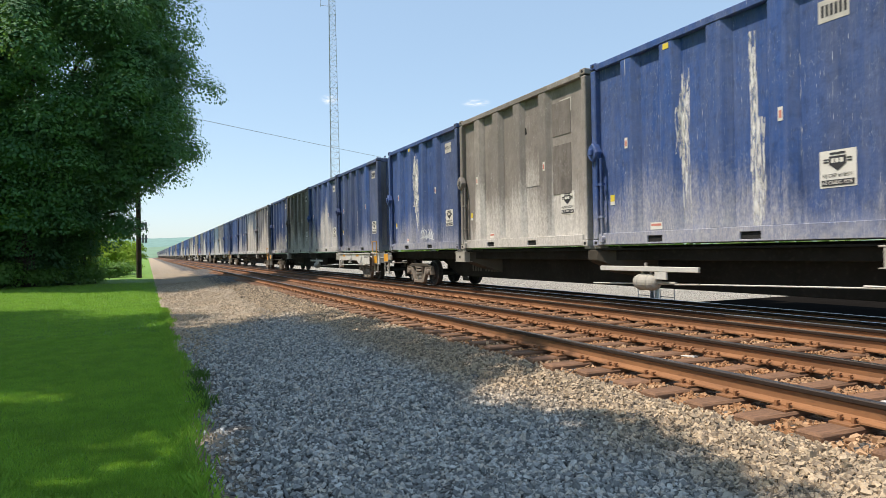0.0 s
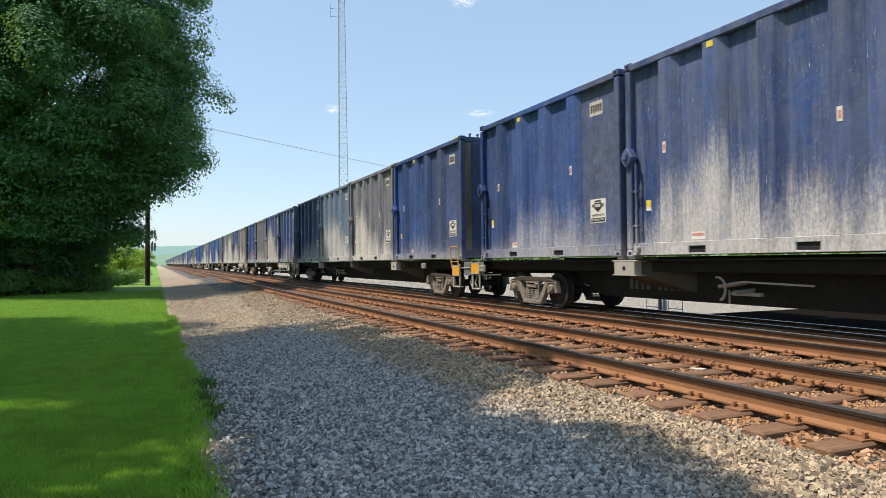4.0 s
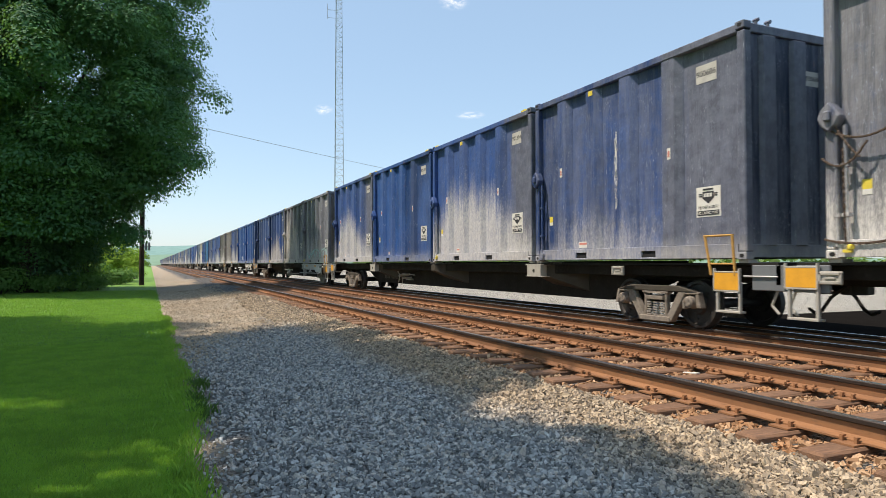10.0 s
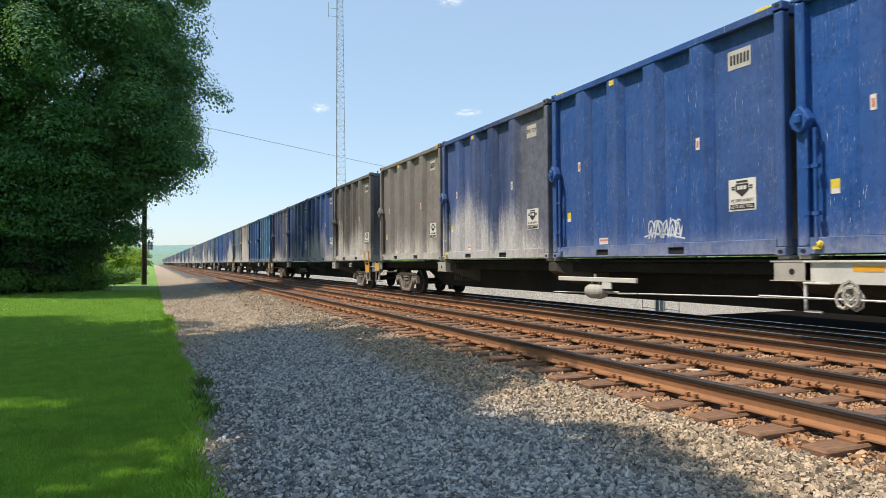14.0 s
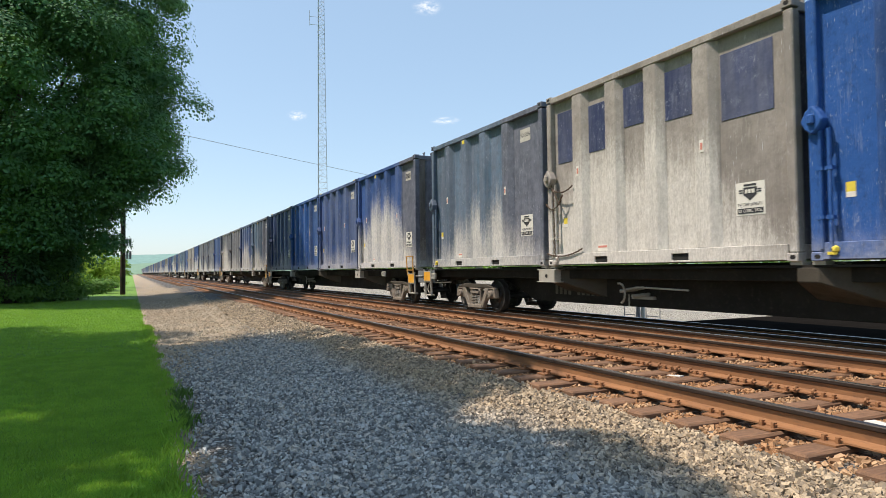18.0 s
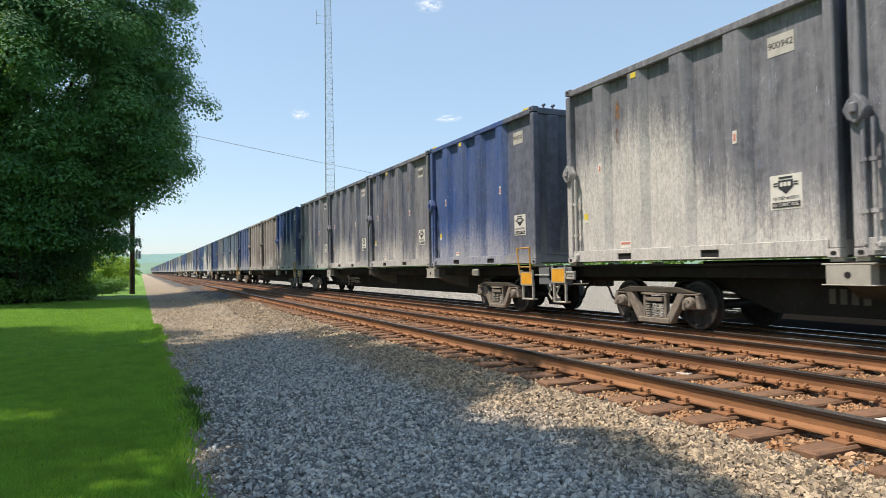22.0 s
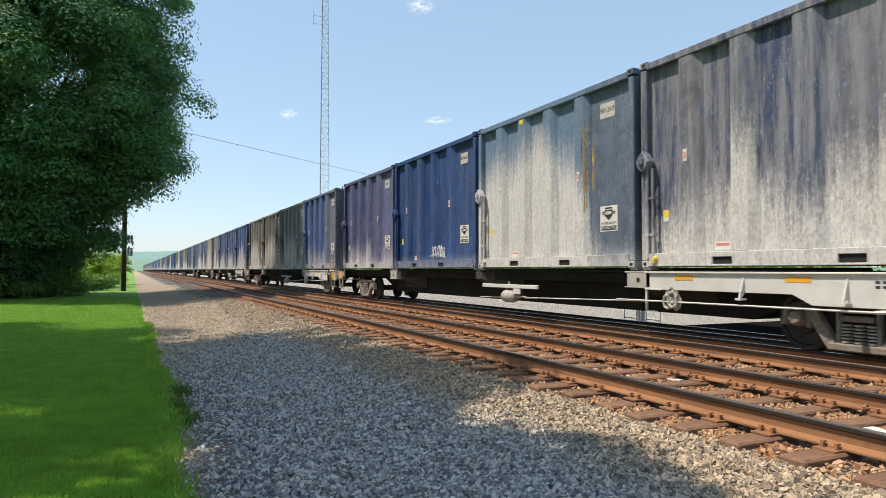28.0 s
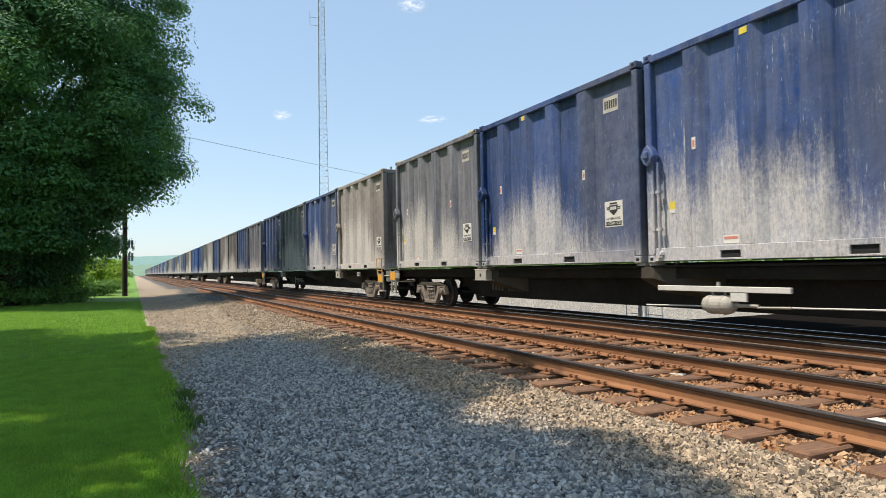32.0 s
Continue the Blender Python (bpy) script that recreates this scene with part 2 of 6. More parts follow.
    col = n.mix(dm, col, n.mix(n.ramp(n.math("ADD", n.math("MULTIPLY", fall, 0.5), n.math("MULTIPLY", gran, 0.5)), 0.38, 0.6), (0.50, 0.475, 0.435), (0.63, 0.60, 0.55)))
    # white runs and scratches
    ws = n.math("MULTIPLY", n.ramp(thin, 0.70 - 0.12 * streak, 0.75 - 0.1 * streak), n.ramp(big, 0.48, 0.58))
    col = n.mix(n.math("MULTIPLY", ws, 0.8 * streak), col, (0.68, 0.67, 0.64))
    tilt = n.t.nodes.new("ShaderNodeMapping")
    n.set(tilt, "Vector", v)
    n.set(tilt, "Rotation", (0.16, 0, 0))
    n.set(tilt, "Scale", (7.0, 7.0, 0.7))
    scratch = n.math("MULTIPLY", n.ramp(n.noise(6.5, tilt.outputs[0], 3, 0.6), 0.665, 0.69), n.ramp(n.noise(1.7, v, 3), 0.5, 0.62))
    col = n.mix(n.math("MULTIPLY", scratch, 0.55), col, (0.57, 0.60, 0.65))
    fleck = n.math("MULTIPLY", n.ramp(n.noise(17, at((1, 1.3, 0.45)), 4, 0.7), 0.69, 0.74), n.ramp(n.noise(1.1, v, 3), 0.45, 0.65))
    col = n.mix(n.math("MULTIPLY", fleck, 0.4), col, (0.55, 0.54, 0.52) if warm else (0.46, 0.51, 0.60))
    rs = n.math("MULTIPLY", n.ramp(mid, 0.68 - 0.1 * rust, 0.74), n.ramp(runs, 0.5, 0.6))
    col = n.mix(n.math("MULTIPLY", rs, min(1, 1.6 * rust)), col, (0.27, 0.125, 0.055))
    n.bump(n.math("ADD", n.math("MULTIPLY", big, 3.0), n.math("MULTIPLY", fine, 0.06)), 0.45, 0.04)
    n.set(n.bsdf, "Specular IOR Level", 0.22)
    return n.done(col, n.ramp(dm, 0, 1, 0.55, 0.9))


M = {
    "lawn": lawn_material(),
    # Grey bed coloured dark as the shade in gaps between loose stones.
    "gravel": stone_bed("grey_ballast", (0.20, 0.19, 0.175), (0.06, 0.058, 0.055), (0.20, 0.17, 0.13), 0.45, 26.0, (0.44, 0.36, 0.255)),
    "rustbed": stone_bed("rust_stained_ballast", (0.36, 0.26, 0.17), (0.16, 0.11, 0.07), (0.29, 0.15, 0.07), 0.8),
    # Near-black ballast: dark stone with the train's shade put into its colour.
    "blackbed": stone_bed("shaded_dark_ballast", (0.016, 0.015, 0.014), (0.009, 0.009, 0.008), (0.014, 0.012, 0.01), 0.5),
    "pale": stone_bed("pale_crushed_stone", (0.56, 0.52, 0.43), (0.42, 0.385, 0.315), (0.50, 0.44, 0.34), 0.4, 30),
    "railside": rail_side(), "railhead": plain("dark_rail_head_side", (0.035, 0.024, 0.018), 0.6, 0.2, 0.4, 9, 0.1, (0.12, 0.06, 0.03), 0.5), "railtop": rail_top("worn_rail_head", False), "railshine": rail_top("polished_rail_head", True),
    "tie": wood("weathered_tie", (0.31, 0.165, 0.088), (0.13, 0.072, 0.042)),
    "bark": bark(),
    "leaf": leaf("maple_leaf", (0.062, 0.16, 0.078), (0.108, 0.25, 0.09), (0.06, 0.15, 0.09)),
    # Light is mixed into both greens: full sun for bushes, lifted shade for shrubs.
    "bushleaf": leaf("sunlit_bush_leaf", (0.24, 0.38, 0.045), (0.33, 0.47, 0.05), (0.20, 0.33, 0.04)),
    "shrubleaf": leaf("lightened_shrub_leaf", (0.13, 0.26, 0.07), (0.20, 0.36, 0.08), (0.11, 0.23, 0.07)),
    "post": wood("dark_pole", (0.026, 0.022, 0.018), (0.016, 0.014, 0.012)),
    "galv": plain("galvanised_steel", (0.30, 0.31, 0.33), 0.5, 0.5, 0.3),
    "black": plain("black_frame_paint", (0.022, 0.02, 0.017), 0.8, 0, 0.5, 1.2, 0.2, (0.06, 0.05, 0.038), 0.55, 0.2),
    # Dusty outriggers; on the top chord this dark tone stands for shade.
    "sooty": plain("dusty_shade_paint", (0.075, 0.066, 0.052), 0.85, 0, 0.5, 3, 0.2, (0.03, 0.026, 0.02), 0.5, 0.15),
    "faded": plain("faded_stencil_paint", (0.11, 0.10, 0.078), 0.85, 0, 0.5, 4, 0.1),
    "white": plain("dirty_white_paint", (0.60, 0.585, 0.53), 0.6, 0, 0.35, 3, 0.15, (0.25, 0.22, 0.17), 0.5),
    "cream": plain("dusty_grey_steel", (0.40, 0.375, 0.32), 0.75, 0, 0.4, 4, 0.2, (0.16, 0.13, 0.10), 0.5),
    "truck": plain("dusty_cast_steel", (0.25, 0.21, 0.165), 0.85, 0, 0.8, 9, 0.5, (0.06, 0.046, 0.036), 0.8),
    "spring": plain("coil_steel", (0.34, 0.30, 0.25), 0.7, 0, 0.4, 9),
    "wheel": plain("dark_wheel_steel", (0.035, 0.031, 0.028), 0.6, 0.2, 0.4, 8),
    "tread": plain("bright_wheel_tread", (0.30, 0.29, 0.28), 0.35, 0.9, 0.3, 8),
    "orange": plain("orange_panel", (0.74, 0.355, 0.025), 0.5, 0, 0.25, 5, 0.05),
    "placard": plain("white_placard", (0.68, 0.655, 0.59), 0.5, 0, 0.2, 6, 0.03, (0.2, 0.19, 0.17), 0.3),
    "plate": plain("dusty_number_plate", (0.50, 0.475, 0.43), 0.6, 0, 0.4, 7, 0.03, (0.25, 0.24, 0.23), 0.5),
    "ink": plain("black_ink", (0.03, 0.03, 0.035), 0.6, 0, 0.2, 9, 0.0),
    "red": plain("red_ink", (0.58, 0.22, 0.17), 0.6, 0, 0.2, 9, 0.0),
    "yellow": plain("yellow_label", (0.70, 0.55, 0.06), 0.6, 0, 0.25, 9, 0.0),
    "handrail": plain("worn_orange_paint", (0.46, 0.25, 0.055), 0.6, 0, 0.5, 8, 0.1),
    "chain": plain("rusty_chain_steel", (0.10, 0.07, 0.05), 0.7, 0.3, 0.5, 12, 0.2, (0.2, 0.09, 0.04), 0.5),
    "slate": plain("slate_grey_paint", (0.15, 0.16, 0.165), 0.6, 0, 0.3, 4),
    "chalk": residue("chalky_residue", (0.74, 0.735, 0.71), (0.58, 0.57, 0.54), 0.36, 0.62),
    "ochre": residue("ochre_residue", (0.50, 0.36, 0.12), (0.38, 0.24, 0.07)),
    "grime": residue("grey_grime", (0.30, 0.27, 0.22), (0.22, 0.19, 0.15)),
    "rustrun": residue("rusty_residue", (0.30, 0.15, 0.06), (0.20, 0.09, 0.04)),
    "hole": plain("dark_inside", (0.01, 0.01, 0.01), 0.9, 0, 0.1),
}


# ---- mesh helpers ----
def box(bm, x0, x1, y0, y1, z0, z1):
    vs = [bm.verts.new(p) for p in ((x0, y0, z0), (x1, y0, z0), (x1, y1, z0), (x0, y1, z0), (x0, y0, z1), (x1, y0, z1), (x1, y1, z1), (x0, y1, z1))]
    for f in ((3, 2, 1, 0), (4, 5, 6, 7), (0, 1, 5, 4), (1, 2, 6, 5), (2, 3, 7, 6), (3, 0, 4, 7)):
        bm.faces.new([vs[i] for i in f])
    return vs


def prism(bm, outline, axis, a, b):
    """An outline of 2D points carried from a to b along an axis (0 x, 1 y, 2 z); the points fill the other two axes in order."""
    def at(p, w):
        q = list(p)
        q.insert(axis, w)
        return q
    lo, hi = [bm.verts.new(at(p, a)) for p in outline], [bm.verts.new(at(p, b)) for p in outline]
    n = len(outline)
    for i in range(n):
        bm.faces.new((lo[i], lo[(i + 1) % n], hi[(i + 1) % n], hi[i]))
    bm.faces.new(lo[::-1])
    bm.faces.new(hi)
    return lo + hi


def rod(bm, a, b, r, sides=8, r2=None):
    a, b = Vector(a), Vector(b)
    q = (b - a).to_track_quat("Z", "Y").to_matrix()
    r2 = r if r2 is None else r2
    lo, hi = [], []
    for i in range(sides):
        d = q @ Vector((math.cos(2 * math.pi * i / sides), math.sin(2 * math.pi * i / sides), 0))
        lo.append(bm.verts.new(a + d * r))
        hi.append(bm.verts.new(b + d * r2))
    for i in range(sides):
        bm.faces.new((lo[i], lo[(i + 1) % sides], hi[(i + 1) % sides], hi[i]))
    bm.faces.new(lo[::-1])
    bm.faces.new(hi)


def lathe(bm, profile, axis_x0, centre=(0, 0), sides=28):
    """Turns (x, radius) pairs about the x axis through (y, z) = centre."""
    rings = []
    for x, r in profile:
        rings.append([bm.verts.new((axis_x0 + x, centre[0] + r * math.cos(2 * math.pi * i / sides), centre[1] + r * math.sin(2 * math.pi * i / sides))) for i in range(sides)])
    for p, q in zip(rings, rings[1:]):
        for i in range(sides):
            bm.faces.new((p[i], p[(i + 1) % sides], q[(i + 1) % sides], q[i]))
    bm.faces.new(rings[0][::-1])
    bm.faces.new(rings[-1])


def to_mesh(name, bm, bevel=0.0, smooth=False):
    bmesh.ops.recalc_face_normals(bm, faces=bm.faces)
    if bevel:
        edges = [e for e in bm.edges if len(e.link_faces) == 2 and e.calc_face_angle(0) > 0.6]
        bmesh.ops.bevel(bm, geom=edges, offset=bevel, segments=1, affect="EDGES", clamp_overlap=True)
    me = bpy.data.meshes.new(name)
    bm.to_mesh(me)
    bm.free()
    if smooth:
        me.shade_smooth()
    return me


def part(name, bm, material, parent, label="", bevel=0.0, smooth=False):
    me = bm if isinstance(bm, bpy.types.Mesh) else to_mesh(name, bm, bevel, smooth)
    if not me.materials:
        me.materials.append(material)
    ob = new(name, me)
    ob.parent = parent
    if label:
        ob["label"] = label
    return ob


def thing(name, me, label, category="", group="", kind="", material=None):
    if isinstance(me, bmesh.types.BMesh):
        me = to_mesh(name, me)
    if material and not me.materials:
        me.materials.append(material)
    return tagged(new(name, me), label, category, group, kind)


def raw_mesh(name, verts, faces, material, smooth=False):
    """A mesh straight from numpy arrays: verts (n, 3), faces (m, 3 or 4)."""
    me = bpy.data.meshes.new(name)
    k = faces.shape[1]
    me.vertices.add(len(verts))
    me.vertices.foreach_set("co", np.ascontiguousarray(verts, dtype=np.float32).ravel())
    me.loops.add(faces.size)
    me.loops.foreach_set("vertex_index", np.ascontiguousarray(faces, dtype=np.int32).ravel())
    me.polygons.add(len(faces))
    me.polygons.foreach_set("loop_start", np.arange(0, faces.size, k, dtype=np.int32))
    me.update(calc_edges=True)
    me.validate()
    if not smooth:
        me.shade_flat()
    me.materials.append(material)
    return me


# ---- ground: one sheet ----
PROFILE = [(-3000, -0.5), (-60, -0.46), (-12, -0.46), (-4, -0.46), (-1.5, -0.46), (0.0, -0.46), (0.35, -0.475), (0.8, -0.48), (1.6, -0.47), (2.3, -0.45), (2.9, -0.41), (3.3, -0.37),
           (3.7, -0.31), (4.05, -0.262), (4.5, -0.235), (5.5, -0.235), (6.8, -0.235), (7.2, -0.25), (7.6, -0.235), (8.6, -0.22), (8.75, -0.22), (10.9, -0.23), (11.2, -0.3), (11.6, -0.36), (13.0, -0.37), (17.5, -0.38), (40, -0.34), (60, -0.3), (3000, 1.0)]


def ground_height(x, y):
    z = np.interp(x, [p[0] for p in PROFILE], [p[1] for p in PROFILE])
    # humps of spilled stone beside the far path
    for hx, hy, s, h in ((3.2, 27.0, 1.6, 0.22), (2.6, 33.5, 1.8, 0.16), (3.4, 40.0, 2.0, 0.25), (2.5, 48.0, 2.5, 0.22), (3.3, 60.0, 4.0, 0.25)):
        z = z + h * np.exp(-((x - hx) / (0.6 * s)) ** 2 - ((y - hy) / s) ** 2)
    return z


def make_ground():
    xs = sorted({p[0] for p in PROFILE} | {round(0.2 + 0.2 * i, 2) for i in range(19)})
    ys = [-400, -60, -20, -8] + [round(-6 + 0.5 * i, 2) for i in range(140)] + [66, 72, 80, 95, 120, 180, 300, 600, 1200, 3000]
    vs = np.array([(x, y, 0.0) for y in ys for x in xs])
    vs[:, 2] = ground_height(vs[:, 0], vs[:, 1])
    inner = (vs[:, 0] > 0.2) & (vs[:, 0] < 4.0) & (vs[:, 1] < 70) & (vs[:, 1] > -8)
    rng = np.random.default_rng(3)
    vs[inner, 2] += rng.normal(0, 0.008, inner.sum())
    w = len(xs)
    fs, mi = [], []
    for j in range(len(ys) - 1):
        for i in range(w - 1):
            fs.append((j * w + i, j * w + i + 1, (j + 1) * w + i + 1, (j + 1) * w + i))
            x = (xs[i] + xs[i + 1]) / 2
            # Index 3 paints the train's shade as a near-black strip out to x 13.
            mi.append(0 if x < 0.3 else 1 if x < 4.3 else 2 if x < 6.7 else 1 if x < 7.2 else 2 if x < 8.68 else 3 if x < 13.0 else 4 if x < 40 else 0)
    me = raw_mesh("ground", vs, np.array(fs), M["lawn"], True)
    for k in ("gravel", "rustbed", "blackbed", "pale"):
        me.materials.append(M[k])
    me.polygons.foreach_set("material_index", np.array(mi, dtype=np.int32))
    return thing("ground", me, "level ground of mown lawn, grey ballast and pale stone", kind="structure")


make_ground()

# ---- rails ----
RAIL = [(-0.07, -0.172), (0.07, -0.172), (0.07, -0.158), (0.02, -0.142), (0.009, -0.13), (0.009, -0.05), (0.034, -0.036), (0.036, -0.008), (0.028, 0.0), (-0.028, 0.0), (-0.036, -0.008), (-0.034, -0.036),
        (-0.009, -0.05), (-0.009, -0.13), (-0.02, -0.142), (-0.07, -0.158)]


def rail(x, shiny, label):
    bm = bmesh.new()
    n = len(RAIL)
    ys = [-40, -5, 5, 15, 30, 60, 120, 300, 900]
    rings = [[bm.verts.new((x + a, y, b)) for a, b in RAIL] for y in ys]
    for p, q in zip(rings, rings[1:]):
        for i in range(n):
            f = bm.faces.new((p[i], q[i], q[(i + 1) % n], p[(i + 1) % n]))
            f.material_index = 1 if i == 8 else 2 if i in (5, 6, 7, 9, 10, 11) else 0
    bmesh.ops.recalc_face_normals(bm, faces=bm.faces)
    me = bpy.data.meshes.new("rail")
    bm.to_mesh(me)
    bm.free()
    me.materials.append(M["railside"])
    me.materials.append(M["railshine" if shiny else "railtop"])
    me.materials.append(M["railhead"])
    return thing("rail", me, label, "rail", "rails of the line", "structure")


for rx, shiny in ((4.77, True), (6.275, True), (8.02, False), (8.80, True), (9.55, True), (10.30, True)):
    rail(rx, shiny, "steel rail with rusty web and polished head" if shiny else "rusty steel rail with a brown unused head")


# ---- the train ----
TRACK_X, DECK = 9.55, 1.187           # centre line of the train's track, height of the containers' feet
C_LEN, C_WID, C_HIGH, PITCH, CAR = 6.058, 2.50, 3.66, 6.247, 26.1
SPEED, FIRST = 14.755, -2.759


def travelled(t):
    """Metres that the train has run at t seconds: almost even, slowing a little."""
    return SPEED * t - (2.998e-5 * t ** 3 + 1.541e-3 * t ** 2 - 0.0674 * t + 0.3134)


BASE = {"N": (0.019, 0.058, 0.195), "B": (0.011, 0.056, 0.198), "S": (0.058, 0.082, 0.165), "T": (0.018, 0.115, 0.24), "G": (0.285, 0.258, 0.23), "K": (0.084, 0.076, 0.069), "P": (0.046, 0.052, 0.17),
        "A": (0.085, 0.142, 0.21), "W": (0.262, 0.236, 0.224)}
GRIME = {"S": 0.85, "N": 0.2, "B": 0.1, "T": 0.16, "G": 0.25, "K": 0.2, "P": 0.12, "A": 0.25, "W": 0.2}
TONE = {"S": "slate blue-grey", "N": "navy blue", "B": "bright blue", "T": "teal blue", "G": "grey", "K": "sooty black", "P": "purple-blue", "A": "grey-teal", "W": "brown-grey"}
DUSTY = ["clean", "lightly dusty", "dust-streaked", "heavily dust-caked"]
# Each car's four boxes from its leading end: paint, dust 0 to 3, then s white runs, r rust, e sooty leading end, g graffiti, p patched wall, d dented, y yellow run
LOADS = {1: "N1 N1s G3p N1sgwhite", 2: "N1 N3y K3 N2", 3: "S3 A3s N2 N1", 4: "N1 S3 A2 N2", 5: "N1s N3e S1 B1gpink", 6: "W2 N3 S3 S3dc", 7: "N1e N2e B0r N2e", 8: "S1gteal S3r N2 B1r", 9: "B0 B0gwhite N2e W2",
         10: "K2 N2 N1s N2e", 11: "T0 B0 G3pc A2e", 12: "N3e N1 B0sr N1s", 13: "A2e N2s S1 S3", 14: "N1e S2r S3 S2", 15: "N3 W1gwhite W1 N1", 16: "A2 A3 S2 B0s", 17: "S3 A3y B0gwhite P2", 18: "N1e S2 K2 K2r",
         19: "N2y N2s N2 S2", 20: "W2 N2 S2 N1", 21: "S2 N2 K2 W3"}
NEAR_CARS = 20


def box_meshes():
    """The parts of a side-loading waste container, in its own space: x -1.25 is the side with the labels, y along its length."""
    L, W, H = C_LEN / 2, C_WID / 2, C_HIGH
    out = {}
    bm = bmesh.new()
    box(bm, -W + 0.12, -W + 0.15, -L + 0.1, L - 0.1, 0.2, H - 0.1)
    out["side_wall"] = to_mesh("side_wall", bm)
    bm = bmesh.new()
    prism(bm, [(0.0, -0.15), (0.0, 0.15), (0.11, 0.20), (0.11, -0.30)], 2, 0.24, H - 0.125)
    out["rib"] = to_mesh("rib", bm, 0.012)
    bm = bmesh.new()
    box(bm, -0.055, 0.055, -L + 0.15, L - 0.15, H - 0.13, H)
    out["top_rail"] = to_mesh("top_rail", bm, 0.015)
    # bottom rail with two fork pockets through it
    bm = bmesh.new()
    zs = 0.245
    pk = [(-0.84 - 0.19, -0.84 + 0.19), (1.23 - 0.19, 1.23 + 0.19)]
    cuts = [-L + 0.16, pk[0][0], pk[0][1], pk[1][0], pk[1][1], L - 0.16]
    levels = [0.02, 0.05, 0.165, zs]
    grid = {(x, j, k): bm.verts.new((x, y, z)) for x in (-0.05, 0.05) for j, y in enumerate(cuts) for k, z in enumerate(levels)}
    solid = {(j, k) for j in range(5) for k in range(3) if not (j in (1, 3) and k == 1)}
    for j, k in solid:
        ring4 = [(j, k), (j + 1, k), (j + 1, k + 1), (j, k + 1)]
        for x in (-0.05, 0.05):
            bm.faces.new([grid[(x, *q)] for q in ring4])
        for (p, q), nb in zip(zip(ring4, ring4[1:] + ring4[:1]), ((j, k - 1), (j + 1, k), (j, k + 1), (j - 1, k))):
            if nb not in solid:
                bm.faces.new((grid[(-0.05, *p)], grid[(-0.05, *q)], grid[(0.05, *q)], grid[(0.05, *p)]))
    out["bottom_rail"] = to_mesh("bottom_rail", bm, 0.006)
    bm = bmesh.new()
    box(bm, 0.0, 0.3, -0.19, 0.19, 0.05, 0.165)
    out["fork_pocket"] = to_mesh("fork_pocket", bm)
    bm = bmesh.new()
    box(bm, -0.08, 0.08, -0.075, 0.075, 0.12, H - 0.12)
    out["corner_post"] = to_mesh("corner_post", bm, 0.018)
    bm = bmesh.new()
    box(bm, -0.085, 0.085, -0.089, 0.089, 0.0, 0.12)
    out["corner_casting"] = to_mesh("corner_casting", bm, 0.01)
    bm = bmesh.new()
    box(bm, -0.085, 0.085, -0.089, 0.089, H - 0.09, H + 0.03)
    out["upper_casting"] = to_mesh("upper_casting", bm, 0.01)
    bm = bmesh.new()
    prism(bm, [(-0.05, 0.0), (-0.035, -0.028), (0.025, -0.028), (0.04, 0.0), (0.025, 0.028), (-0.035, 0.028)], 0, -0.088, -0.08)
    out["casting_hole"] = to_mesh("casting_hole", bm)
    # ends: ribbed steel doors
    bm = bmesh.new()
    prism(bm, [(-0.17, -0.02), (-0.13, -0.10), (0.13, -0.10), (0.17, -0.02)], 2, 0.22, H - 0.15)
    out["end_rib"] = to_mesh("end_rib", bm, 0.008)
    bm = bmesh.new()
    box(bm, -W + 0.12, W - 0.12, -0.02, 0.02, 0.2, H - 0.1)
    out["end_wall"] = to_mesh("end_wall", bm)
    bm = bmesh.new()
    box(bm, -W + 0.16, W - 0.16, -0.05, 0.05, 0.03, 0.24)
    out["end_rail"] = to_mesh("end_rail", bm, 0.01)
    bm = bmesh.new()
    box(bm, -W + 0.16, W - 0.16, -0.05, 0.05, H - 0.13, H + 0.01)
    out["end_header"] = to_mesh("end_header", bm, 0.01)
    bm = bmesh.new()
    g = 12
    rows = []
    for j in range(g + 1):
        y = -L + 0.12 + (2 * L - 0.24) * j / g
        rows.append([bm.verts.new((x, y, H - 0.02 + 0.05 * (1 - (x / W) ** 2) + (0.02 if j % 2 else 0))) for x in (-W + 0.08, -W * 0.5, 0, W * 0.5, W - 0.08)])
    for p, q in zip(rows, rows[1:]):
        for i in range(4):
            bm.faces.new((p[i], p[i + 1], q[i + 1], q[i]))
    out["roof"] = to_mesh("roof", bm)
    # whole box in one piece, for the cars that stay far off
    bm = bmesh.new()
    for nm, locs in (("side_wall", [(0, 0, 0)]), ("rib", [(-W + 0.012, L - q, 0) for q in RIB_AT]), ("top_rail", [(-W + 0.055, 0, 0), (W - 0.055, 0, 0)]),
                     ("bottom_rail", [(-W + 0.05, 0, 0), (W - 0.05, 0, 0)]), ("corner_post", [(x, y, 0) for x in (-W + 0.08, W - 0.08) for y in (-L + 0.075, L - 0.075)]), ("end_wall", [(0, -L + 0.1, 0), (0, L - 0.1, 0)]),
                     ("end_rail", [(0, -L + 0.08, 0), (0, L - 0.08, 0)]), ("end_header", [(0, -L + 0.08, 0), (0, L - 0.08, 0)]), ("roof", [(0, 0, 0)])):
        for p in locs:
            n0 = len(bm.verts)
            bm.from_mesh(out[nm])
            bm.verts.ensure_lookup_table()
            for v in bm.verts[n0:]:
                v.co += Vector(p)
    out["far_body"] = to_mesh("far_body", bm)
    # latch housing with its knob, lock rods and foot clamp at the trailing corner
    bm = bmesh.new()
